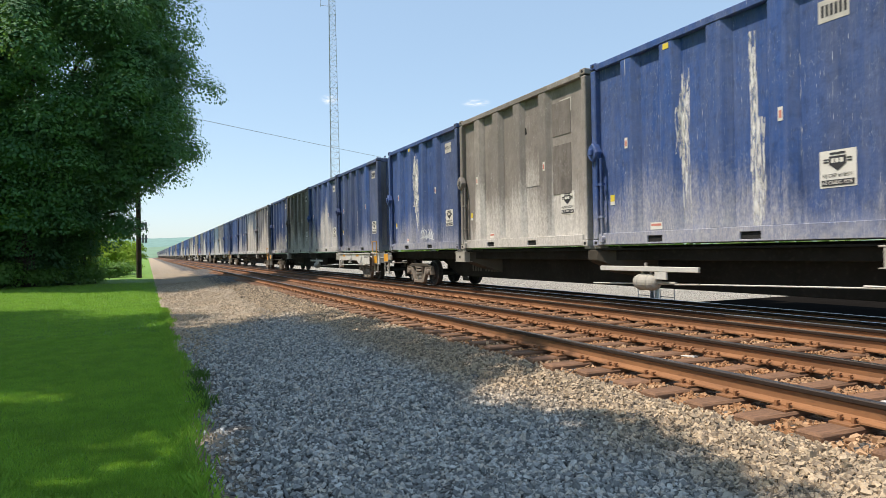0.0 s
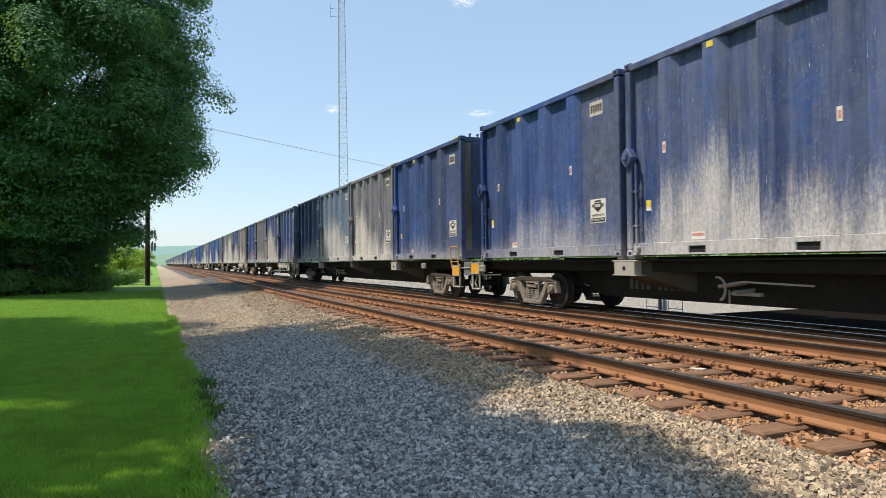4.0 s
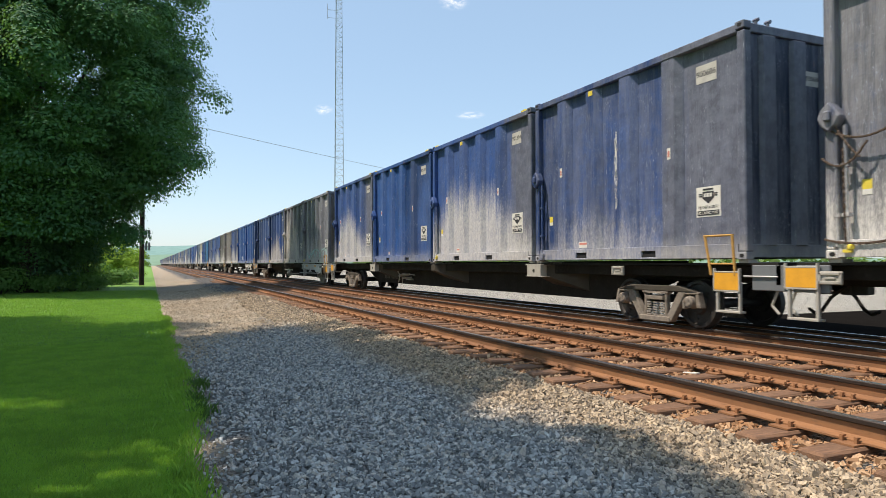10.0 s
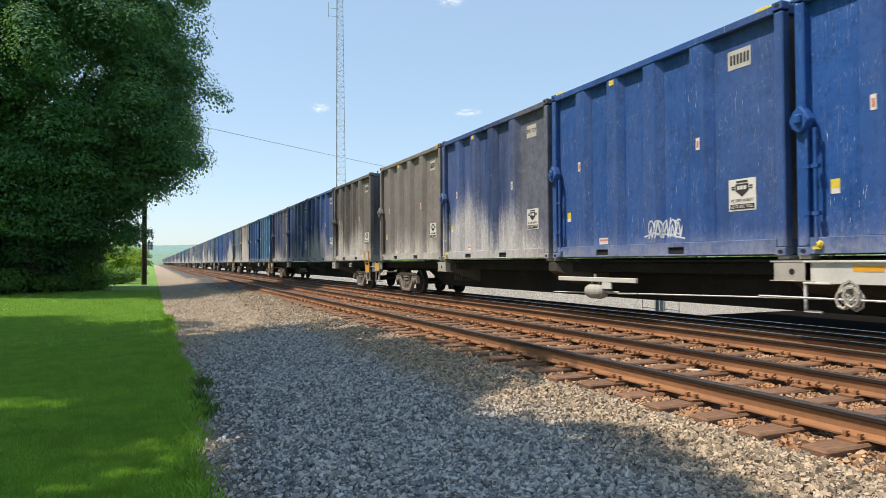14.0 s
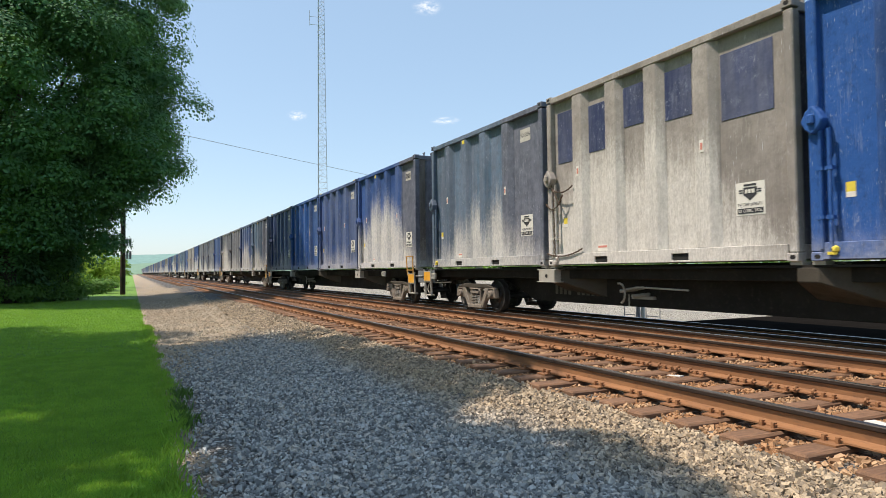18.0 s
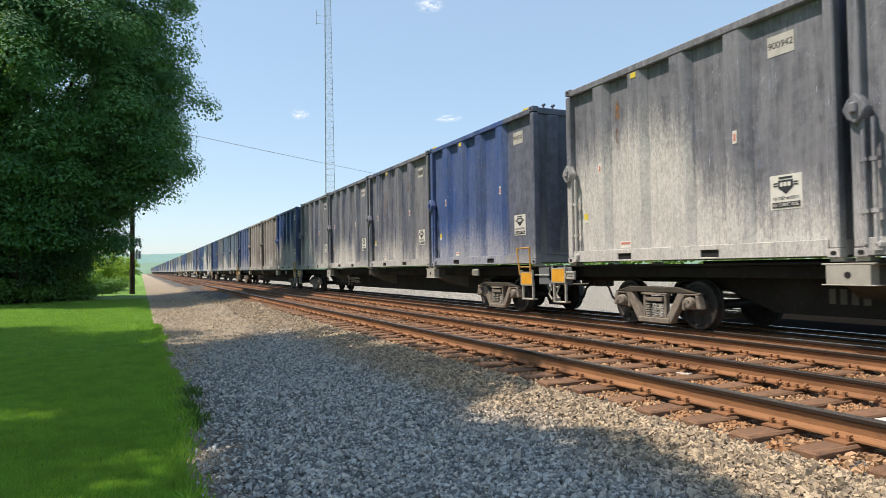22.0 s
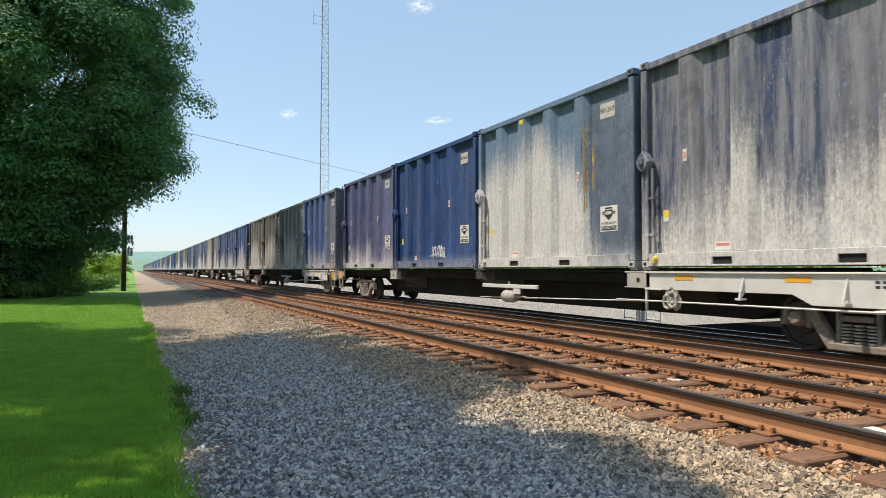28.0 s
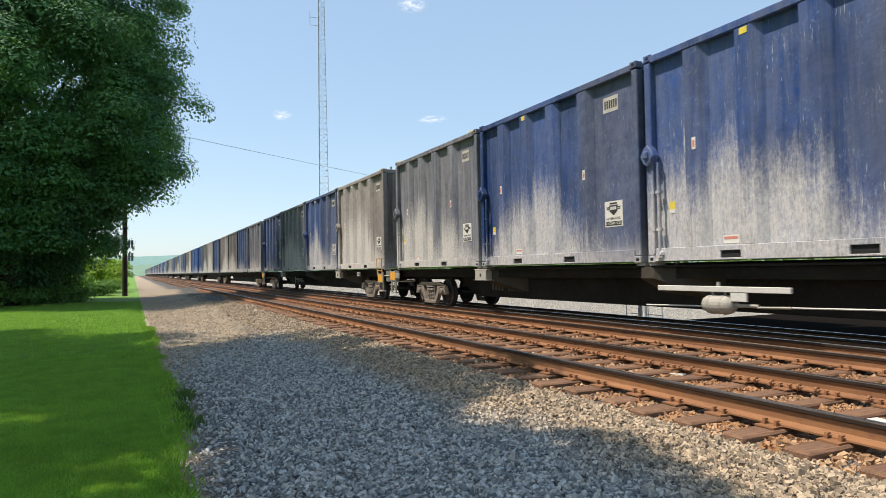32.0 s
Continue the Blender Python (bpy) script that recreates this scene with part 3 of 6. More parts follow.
    pts = [(math.cos(a) * r, math.sin(a) * r * 1.15) for a, r in ((0, 0.17), (0.8, 0.15), (1.6, 0.18), (2.4, 0.13), (3.2, 0.16), (4.0, 0.14), (4.75, 0.17), (5.5, 0.15))]
    prism(bm, [(a, b + 1.88) for a, b in pts], 0, -0.12, 0.04)
    box(bm, -0.17, -0.11, -0.05, 0.05, 1.82, 1.96)
    out["latch"] = to_mesh("latch", bm, 0.02)
    bm = bmesh.new()
    rod(bm, (0, 0, 0.16), (0, 0, 1.75), 0.028)
    box(bm, -0.03, 0.05, -0.05, 0.05, 0.55, 0.6)
    box(bm, -0.03, 0.05, -0.05, 0.05, 1.2, 1.25)
    out["lock_rod"] = to_mesh("lock_rod", bm)
    bm = bmesh.new()
    bmesh.ops.create_icosphere(bm, subdivisions=1, radius=0.055)
    box(bm, -0.03, 0.07, -0.02, 0.1, -0.07, -0.03)
    out["clamp"] = to_mesh("clamp", bm)
    # roof hooks that show above the end rail
    bm = bmesh.new()
    for y in (0.0,):
        rod(bm, (0, y, H - 0.02), (0, y, H + 0.09), 0.025, 6)
        rod(bm, (0, y - 0.05, H + 0.09), (0, y + 0.05, H + 0.09), 0.03, 6)
    out["lid_hook"] = to_mesh("lid_hook", bm)
    bm = bmesh.new()
    prism(bm, [(-0.17, H - 0.005), (0.15, H - 0.005), (0.16, H + 0.03), (0.02, H + 0.05), (-0.16, H + 0.02)], 0, -0.03, 0.03)
    out["lid_strap"] = to_mesh("lid_strap", bm, 0.006)
    return out


def shape_mesh(name, pieces, mat, dx=0.004):
    """A thin plate made of y, z outlines, standing proud towards -x."""
    bm = bmesh.new()
    for o in pieces:
        prism(bm, o, 0, -dx, 0.0)
    me = to_mesh(name, bm)
    me.materials.append(mat)
    return me


def rect(y0, y1, z0, z1):
    return [(y0, z0), (y1, z0), (y1, z1), (y0, z1)]


def label_meshes():
    out = {}
    out["placard"] = shape_mesh("placard", [rect(-0.26, 0.26, -0.25, 0.25)], M["placard"])
    # seen from -x, +y lies to the left: the shield and the bars of its caption
    shield = [(-0.12, 0.17), (0.12, 0.17), (0.12, 0.06), (0.0, -0.03), (-0.12, 0.06)]
    ink = [shield, rect(-0.11, 0.11, 0.19, 0.22), rect(-0.2, -0.13, 0.12, 0.14), rect(0.13, 0.2, 0.12, 0.14), rect(-0.2, -0.13, 0.085, 0.105), rect(0.13, 0.2, 0.085, 0.105), rect(-0.23, 0.23, -0.225, -0.145)]
    out["emblem"] = shape_mesh("emblem", ink, M["ink"])
    out["emblem_field"] = shape_mesh("emblem_field", [rect(-0.085, -0.035, 0.08, 0.14), rect(-0.02, 0.03, 0.08, 0.14), rect(0.045, 0.085, 0.08, 0.14)], M["placard"])
    out["number_plate"] = shape_mesh("number_plate", [rect(-0.22, 0.22, -0.15, 0.15)], M["plate"])
    bars = [rect(-0.19 + 0.065 * i, -0.19 + 0.065 * i + 0.04, -0.08, 0.08) for i in range(6)]
    out["bars"] = shape_mesh("bars", bars, M["ink"])
    out["tall_label"] = shape_mesh("tall_label", [rect(-0.04, 0.04, -0.1, 0.1)], M["placard"])
    out["tall_mark"] = shape_mesh("tall_mark", [rect(-0.022, 0.022, -0.06, 0.05)], M["red"])
    out["yellow_label"] = shape_mesh("yellow_label", [rect(-0.065, 0.065, -0.03, 0.1)], M["yellow"])
    out["label_foot"] = shape_mesh("label_foot", [rect(-0.065, 0.065, -0.1, -0.03)], M["placard"])
    out["warning_label"] = shape_mesh("warning_label", [rect(-0.15, 0.15, -0.065, 0.065)], M["placard"])
    out["warning_mark"] = shape_mesh("warning_mark", [[(-0.13, 0.0), (0.13, 0.0), (0.13, 0.04), (-0.13, 0.04)]], M["red"])
    out["date_plate"] = shape_mesh("date_plate", [rect(-0.07, 0.07, -0.05, 0.05)], M["yellow"])
    return out


def words(text, size, mat, parent, y, z, x):
    """Lettering on the side that faces -x, centred at (y, z)."""
    cu = bpy.data.curves.new("lettering", "FONT")
    cu.body, cu.size, cu.align_x, cu.align_y = text, size, "CENTER", "CENTER"
    cu.extrude = 0.001
    cu.materials.append(mat)
    ob = new("lettering", cu)
    ob.parent = parent
    ob.matrix_basis = Matrix.Translation((x, y, z)) @ Matrix(((0, 0, -1, 0), (-1, 0, 0, 0), (0, 1, 0, 0), (0, 0, 0, 1)))
    return ob


BOXES, LABELS = box_meshes(), label_meshes()
PAINTS = {}
READ = {(1, 0): "900518", (2, 2): "900816", (2, 0): "901326", (3, 3): "901689", (3, 2): "4119", (4, 1): "901318", (4, 0): "901819", (5, 3): "900768", (5, 2): "901540", (5, 1): "900048", (5, 0): "900149",
        (6, 2): "900550", (6, 1): "900408", (6, 0): "150416", (7, 3): "900686", (7, 2): "901354", (7, 1): "901158", (7, 0): "901589", (8, 3): "4233", (8, 2): "901141", (8, 1): "901811", (8, 0): "901212",
        (9, 3): "901679", (9, 1): "901702", (11, 3): "901347", (11, 2): "900257", (11, 0): "901366", (12, 2): "901752", (12, 1): "901151", (12, 0): "900647", (13, 3): "901420", (13, 2): "901900", (13, 1): "900519",
        (13, 0): "900942", (14, 3): "900532", (14, 1): "900141", (15, 3): "901555", (15, 2): "900744", (15, 1): "901372", (17, 2): "901310", (17, 1): "901604", (17, 0): "4384", (18, 3): "901270", (18, 2): "901682", (19, 3): "901210"}
RUNS = {(8, 2): [(-0.85, 2.0, 3.15, 0.05, "rustrun"), (-0.95, 1.7, 2.6, 0.03, "rustrun"), (-2.0, 2.1, 2.7, 0.03, "rustrun"), (-2.2, 0.4, 0.8, 0.03, "rustrun")], (14, 2): [(1.35, 1.6, 2.9, 0.03, "rustrun"), (0.8, 1.2, 1.9, 0.02, "rustrun"), (-1.3, 2.5, 2.9, 0.04, "rustrun")], (1, 2): [(0.55, 0.35, 3.0, 0.06, "chalk"), (-0.85, 0.12, 3.3, 0.055, "chalk"), (-0.95, 0.2, 1.9, 0.06, "chalk"), (0.62, 1.3, 2.4, 0.05, "chalk")], (5, 0): [(-0.9, 1.75, 2.3, 0.03, "rustrun"), (-1.9, 1.6, 2.1, 0.03, "rustrun")], (13, 0): [(1.45, 2.75, 3.15, 0.05, "rustrun"), (1.5, 2.3, 2.6, 0.03, "rustrun")], (8, 0): [(-0.9, 1.4, 3.0, 0.14, "grime"), (-0.7, 1.9, 2.8, 0.1, "grime")], (1, 0): [(0.5, 0.9, 3.3, 0.13, "chalk"), (0.4, 0.6, 3.0, 0.09, "chalk"), (0.55, 1.6, 3.2, 0.1, "chalk")],
        (3, 2): [(-0.9, 0.5, 3.1, 0.035, "chalk"), (-1.0, 0.7, 2.0, 0.03, "chalk")], (7, 3): [(0.2, 1.0, 2.6, 0.03, "chalk")], (8, 1): [(2.35, 0.7, 2.0, 0.05, "chalk"), (2.5, 0.5, 1.6, 0.03, "chalk")],
        (12, 1): [(0.0, 2.0, 2.7, 0.05, "rustrun"), (2.0, 2.8, 3.4, 0.06, "rustrun"), (0.5, 2.9, 3.45, 0.06, "rustrun"), (-1.0, 0.4, 3.0, 0.035, "chalk"), (-1.3, 0.9, 2.6, 0.03, "chalk"), (0.3, 1.6, 2.6, 0.02, "chalk")], (17, 2): [(-1.55, 1.1, 3.1, 0.03, "ochre"), (-1.7, 1.4, 2.6, 0.025, "ochre"), (-1.45, 2.0, 2.9, 0.02, "ochre")],
        (19, 3): [(2.2, 1.3, 2.9, 0.05, "chalk"), (2.45, 0.7, 2.8, 0.03, "chalk")], (16, 0): [(-1.2, 0.7, 3.0, 0.05, "chalk"), (-0.9, 1.6, 2.9, 0.03, "chalk"), (0.6, 2.2, 2.9, 0.02, "chalk")], (2, 3): [(-0.2, 0.8, 2.0, 0.02, "chalk")],
        (10, 1): [(-0.5, 1.0, 2.3, 0.03, "chalk")], (13, 2): [(1.3, 0.6, 1.8, 0.03, "chalk"), (0.2, 0.5, 1.7, 0.035, "chalk")], (19, 2): [(2.2, 1.0, 2.7, 0.02, "chalk")]}
INKS = {"pink": residue("pink_spray", (0.62, 0.16, 0.26), (0.52, 0.19, 0.30), 0.2, 0.42, 1.0), "white": residue("white_spray", (0.70, 0.72, 0.74), (0.6, 0.62, 0.64), 0.2, 0.4, 1.0),
        "teal": residue("pale_teal_spray", (0.42, 0.64, 0.62), (0.48, 0.60, 0.58), 0.28, 0.6, 1.0)}


def wall_face(y):
    """How far out the ribbed side stands at y."""
    for q in RIB_AT:
        d = y - (C_LEN / 2 - q)
        if -0.30 < d < 0.20:
            k = 0.0 if -0.15 <= d <= 0.15 else (d - 0.15) / 0.05 if d > 0 else (-0.15 - d) / 0.15
            return -C_WID / 2 + 0.012 + 0.108 * k
    return -C_WID / 2 + 0.12


def stroke(bm, path, w, rng):
    """A flat ribbon along y, z points that follows the ribs of the wall."""
    fine = []
    for (y0, z0), (y1, z1) in zip(path, path[1:]):
        k = max(1, int(math.hypot(y1 - y0, z1 - z0) / 0.04))
        fine += [(y0 + (y1 - y0) * i / k, z0 + (z1 - z0) * i / k) for i in range(k)]
    fine.append(path[-1])
    prev = None
    for i, (y, z) in enumerate(fine):
        a, b = fine[max(0, i - 1)], fine[min(len(fine) - 1, i + 1)]
        d = math.hypot(b[0] - a[0], b[1] - a[1]) or 1
        ny, nz = -(b[1] - a[1]) / d, (b[0] - a[0]) / d
        ww = w / 2 * rng.uniform(0.8, 1.15)
        cur = [bm.verts.new((wall_face(y + s * ny * ww) - 0.005, y + s * ny * ww, z + s * nz * ww)) for s in (-1, 1)]
        if prev:
            bm.faces.new((prev[0], prev[1], cur[1], cur[0]))
        prev = cur


def arch(y, z, w, h, lean=0.0):
    return [(y - w * i / 12, z + h * math.sin(math.pi * i / 12) ** 0.45 + lean * i / 12) for i in range(13)]


def ring(y, z, w, h, a0=0.0, turn=6.6):
    return [(y - w / 2 - w / 2 * math.cos(a0 + turn * i / 16), z + h / 2 + h / 2 * math.sin(a0 + turn * i / 16)) for i in range(17)]


def zigzag(y, z, w, h, k, rng):
    return [(y - w * (i + rng.uniform(-0.5, 0.5)) / k, z + (h if i % 2 else 0) * rng.uniform(0.7, 1.1)) for i in range(k + 1)]


def scrawl(parent, colour, rng):
    """Unreadable spray loops low on the wall, as flat ribbons of paint."""
    bm = bmesh.new()
    L = C_LEN / 2
    if colour == "pink":
        w = 0.029
        for y, z, ww, h in ((L - 0.12, 0.3, 0.3, 0.55), (L - 0.36, 0.3, 0.3, 0.5), (L - 0.64, 0.3, 0.3, 0.52), (L - 0.92, 0.28, 0.32, 0.48), (L - 0.22, 0.3, 0.16, 0.3), (L - 0.72, 0.3, 0.12, 0.3)):
            stroke(bm, arch(y, z, ww, h), w, rng)
        stroke(bm, [(L - 0.3, 0.42), (L - 0.5, 0.36), (L - 0.8, 0.36), (L - 1.2, 0.3)], w, rng)
        y = L - 2.05
        for k in range(6):
            ww, h, z = rng.uniform(0.5, 0.62), rng.uniform(0.62, 0.8), 0.36 + 0.03 * k
            for off in (0.0, 0.1):
                if k % 3 == 0:
                    stroke(bm, arch(y - off, z - off * 0.4, ww - 2 * off, h - off), w, rng)
                elif k % 3 == 1:
                    stroke(bm, ring(y - off, z + off, ww - 2 * off, h - 2 * off, rng.uniform(-0.5, 0.5), 5.6), w, rng)
                else:
                    stroke(bm, arch(y - off, z, ww * 0.9, h * 0.8, 0.2 - off), w, rng)
            stroke(bm, [(y - 0.05, z + 0.02), (y - ww * 0.5, z + 0.3), (y - ww, z - 0.04)], w, rng)
            y -= ww * 0.98
    elif colour == "teal":
        w, y = 0.085, L - 0.2
        for k, (ww, h) in enumerate(((1.15, 0.52), (0.95, 0.6), (0.5, 0.65), (0.95, 0.7), (0.75, 0.62), (0.85, 0.72), (0.5, 0.7))):
            h *= 0.74
            stroke(bm, arch(y, 0.24, ww, h), w, rng)
            if k in (1, 3, 5):
                stroke(bm, ring(y - ww * 0.3, 0.35, ww * 0.4, h * 0.6), w * 0.7, rng)
            if k in (2, 6):
                stroke(bm, zigzag(y, 0.3, ww, h * 0.7, 5, rng), w * 0.8, rng)
            y -= ww * 0.97
    else:
        w, y, z = 0.024, -0.15, 0.34
        for k in range(5):
            stroke(bm, zigzag(y, z, 0.16, rng.uniform(0.25, 0.42), 3, rng), w, rng)
            stroke(bm, ring(y, z + 0.06, 0.14, 0.26, rng.uniform(0, 6), 5.0), w, rng)
            y -= 0.145
        stroke(bm, [(0.0, z + 0.02), (-0.3, z + 0.1), (-0.95, z - 0.02)], w, rng)
    return tagged(part("spray_paint", bm, INKS[colour], parent), {"pink": "looping pink", "white": "thin white", "teal": "pale teal"}[colour] + " spray paint", kind="stuff")


PATCH_PAINT = {"brown": paint("patch_paint", (0.15, 0.132, 0.117), 0.3, 0.8, 0.36, 0.1, 0.2, 91), "navy": paint("blue_patch_paint", (0.035, 0.05, 0.13), 0.2, 0.2, 0.0, 0.1, 0.1, 92), "grey": paint("grey_patch_paint", (0.19, 0.18, 0.175), 0.3, 0.4, 0.1, 0.1, 0.1, 93)}
# patches welded on: along, up, width, height, tone
PATCHES = {(1, 1): [(-0.75, 2.3, 0.70, 1.7, "brown"), (-1.98, 2.85, 0.72, 0.75, "brown"), (-1.98, 1.72, 0.72, 1.1, "brown")],
           (11, 1): [(2.45, 2.75, 0.62, 1.1, "navy"), (1.45, 2.75, 0.60, 0.95, "navy"), (0.38, 2.95, 0.62, 0.75, "navy"), (-0.72, 2.9, 0.70, 0.85, "navy"), (-2.15, 2.75, 0.95, 1.05, "navy")],
           (6, 0): [(-0.75, 2.6, 0.6, 0.6, "grey"), (0.4, 1.4, 0.5, 0.4, "grey")], (5, 0): [(-2.15, 2.6, 0.8, 0.55, "grey")]}


def paint_for(code, car, i, root):
    tone, dust = code[0], int(code[1])
    own = car <= NEAR_CARS
    key = (car, i) if own else code
    if key not in PAINTS:
        rng = random.Random(car * 7 + i)
        marks = code[2:].partition("g")[0]
        PAINTS[key] = paint("container_paint", BASE[tone], max(0, GRIME[tone] + rng.uniform(-0.12, 0.12)), (0.3, 0.6, 0.88, 1.0)[dust], (0.05, 0.18, 0.33, 0.46)[dust] + rng.uniform(-0.03, 0.05),
                            0.55 if "s" in marks else rng.uniform(0.0, 0.3), 0.9 if "r" in marks else rng.uniform(0.0, 0.08), car * 4 + i + 1, root if own else None,
                            rng.uniform(0.0, 0.4), 0.95 if "e" in marks else 0.2 if tone in "BT" else rng.uniform(0.3, 0.65))
    return PAINTS[key]


def waste_container(code, car, i):
    """One container with its parts, its origin under its middle."""
    near = car <= NEAR_CARS
    rng = random.Random(car * 11 + i)
    root = new("waste_container")
    mat = paint_for(code, car, i, root)
    flags, _, spray = code[2:].partition("g")
    root.empty_display_size = 0.5
    extra = " with " + {"pink": "pink", "white": "white", "teal": "pale teal"}[spray] + " graffiti" if spray else " with patched panels" if "p" in flags else " with dented walls" if "d" in flags else ""
    tagged(root, f"{DUSTY[int(code[1])]} {TONE[code[0]]} ribbed steel waste container{extra}", "container", "containers on the train")
    L, W, H = C_LEN / 2, C_WID / 2, C_HIGH

    def put(name, mesh, loc=(0, 0, 0), material=None, turn=0.0, label="", flip=False, parent=None):
        ob = new(name, BOXES.get(mesh) or LABELS[mesh])
        ob.parent = parent or root
        ob.location = loc
        if turn:
            ob.rotation_euler = (0, 0, turn)
        m = material or (mat if mesh in BOXES else None)
        if m:
            if not ob.data.materials:
                ob.data.materials.append(m)
            ob.material_slots[0].link = "OBJECT"
            ob.material_slots[0].material = m
        if label:
            ob["label"] = label
        return ob

    if not near:
        put("body", "far_body")
        return root
    put("side_wall", "side_wall")
    put("side_wall", "side_wall", turn=math.pi)
    for j in range(4):
        put("rib", "rib", (-W + 0.012, L - RIB_AT[j], 0))
        put("rib", "rib", (W - 0.012, -L + RIB_AT[j], 0), turn=math.pi)
    put("top_rail", "top_rail", (-W + 0.055, 0, 0))
    put("top_rail", "top_rail", (W - 0.055, 0, 0))
    put("bottom_rail", "bottom_rail", (-W + 0.05, 0, 0))
    put("bottom_rail", "bottom_rail", (W - 0.05, 0, 0))
    for sx in (-1, 1):
        for sy in (-1, 1):
            put("corner_post", "corner_post", (sx * (W - 0.08), sy * (L - 0.075), 0))
            for name, z in (("corner_casting", 0.06), ("upper_casting", H - 0.03)) if sx < 0 else ():
                cc = put("corner_casting", name, (sx * (W - 0.085) - 0.004, sy * (L - 0.089), 0))
                put("casting_hole", "casting_hole", (0, 0, z), M["hole"], parent=cc)
    # End walls get darker paint that carries their shade, plus grime and rust.
    end = PAINTS.setdefault(("end", (car + i) % 4), paint("shaded_end_paint", ((0.03, 0.045, 0.075), (0.05, 0.057, 0.065), (0.022, 0.04, 0.085), (0.05, 0.05, 0.05))[(car + i) % 4], 0.4, 0.4, 0.15, 0.3, 0.5, 70 + (car + i) % 4))
    put("end_wall", "end_wall", (0, -L + 0.10, 0), end)
    put("end_wall", "end_wall", (0, L - 0.10, 0), end, turn=math.pi)
    for x in (-0.70, -0.02, 0.66):
        put("end_rib", "end_rib", (x, -L + 0.10, 0))
    put("end_rail", "end_rail", (0, -L + 0.08, 0))
    put("end_rail", "end_rail", (0, L - 0.08, 0))
    put("end_header", "end_header", (0, -L + 0.08, 0))
    put("end_header", "end_header", (0, L - 0.08, 0))
    put("roof", "roof")
    for y in (-0.84, 1.23):
        put("fork_pocket", "fork_pocket", (-W + 0.03, y, 0), M["hole"])
    put("latch", "latch", (-W + 0.03, L - 0.12, 0))
    put("lock_rod", "lock_rod", (-W - 0.0, L - 0.30, 0))
    put("lock_rod", "lock_rod", (-W - 0.0, L - 0.17, 0))
    put("clamp", "clamp", (-W - 0.01, L - 0.36, 0.15), M["yellow"] if rng.random() < 0.2 else None)
    for x in (-W + 0.36, -W + 0.62, W - 0.5):
        put("lid_hook", "lid_hook", (x, -L + 0.09, 0))
    if rng.random() < 0.45:
        put("lid_strap", "lid_strap", (-W + 0.05, -L + 0.34, 0), M["yellow"], label="yellow strap end on the top rail")
        put("lid_strap", "lid_strap", (-W + 0.05, L - 0.3, 0), M["yellow"], label="yellow strap end on the top rail")
    wall = -W + 0.12 - 0.001
    pl = put("placard", "placard", (wall, L - 5.20, 0.96), label="white placard with a dark shield")
    put("emblem", "emblem", (-0.005, 0, 0), parent=pl)
    put("emblem_field", "emblem_field", (-0.010, 0, 0), parent=pl)
    words("NJ DEP #18571", 0.068, M["ink"], pl, 0, -0.09, -0.007)
    words("62 CUBIC YDS.", 0.066, M["placard"], pl, 0, -0.185, -0.010)
    nb = put("number_plate", "number_plate", (wall, L - 5.18, 3.1))
    if (car, i) in READ:
        words(READ[(car, i)], 0.14, M["ink"], nb, 0, 0, -0.006)
    else:
        tagged(put("number_mark", "bars", (-0.004, 0, 0), parent=nb), kind="stuff")
    if i == 3:
        ep = put("number_plate", "number_plate", (0.36, -L + 0.078, 2.95), turn=math.pi / 2)
        ep.scale = (1, 0.8, 0.8)
        if (car, i) in READ:
            words(READ[(car, i)], 0.14, M["ink"], ep, 0, 0, -0.006)
    for y, z in ((L - 1.08, 1.9), (L - 4.40, 1.86)):
        tl = put("tall_label", "tall_label", (-W + 0.010, y + rng.uniform(-0.04, 0.04), z + rng.uniform(-0.05, 0.05)))
        put("label_mark", "tall_mark", (-0.004, 0, 0), parent=tl)
    yl = put("maker_label", "yellow_label", (wall, L - 0.50, 0.92 + rng.uniform(-0.03, 0.03)))
    put("label_foot", "label_foot", (0, 0, 0), parent=yl)
    wl = put("warning_label", "warning_label", (wall, L - 1.72, 0.34))
    put("label_mark", "warning_mark", (-0.004, 0, 0), parent=wl)
    if rng.random() < 0.7:
        put("date_plate", "date_plate", (-W + 0.010, L - 2.15, H - 0.20))
    if spray:
        scrawl(root, spray, rng)
    if "c" in flags:
        # chains and straps tied round the broken latch
        for y0, z0, y1, z1, sag in ((L + 0.0, 1.78, L - 0.95, 1.66, 0.16), (L + 0.02, 1.35, L - 0.6, 1.5, 0.2), (L - 0.1, 1.9, L - 0.5, 1.3, 0.05), (L, 0.26, L - 1.25, 0.34, 0.1), (L - 0.28, 1.45, L - 0.3, 0.2, 0.0)):
            bm = bmesh.new()
            k = int(math.hypot(y1 - y0, z1 - z0) / 0.045)
            line = [Vector((-W - 0.02 - 0.012 * (j % 2), y0 + (y1 - y0) * j / k, z0 + (z1 - z0) * j / k - sag * 4 * (j / k) * (1 - j / k))) for j in range(k + 1)]
            for a, b in zip(line, line[1:]):
                rod(bm, a, b, 0.016, 5)
            part("chain", bm, M["chain"], root, "rusty chain tied round the latch")
    runs = RUNS.get((car, i), [])
    for ry, z0, z1, w, tone in runs:
        # a dried run of spilled residue: strands that part and thin out downwards
        bm = bmesh.new()
        for k in range(11):
            y, top = ry + rng.gauss(0, w * 0.7), z1 - abs(rng.gauss(0, 0.12)) * (z1 - z0)
            foot = z0 + rng.random() ** 2 * 0.6 * (top - z0)
            path = [(y + 0.012 * math.sin(j * 1.1 + k), top + (foot - top) * j / 7) for j in range(8)]
            stroke(bm, path, min(w, 0.09) * rng.uniform(0.2, 0.6), rng)
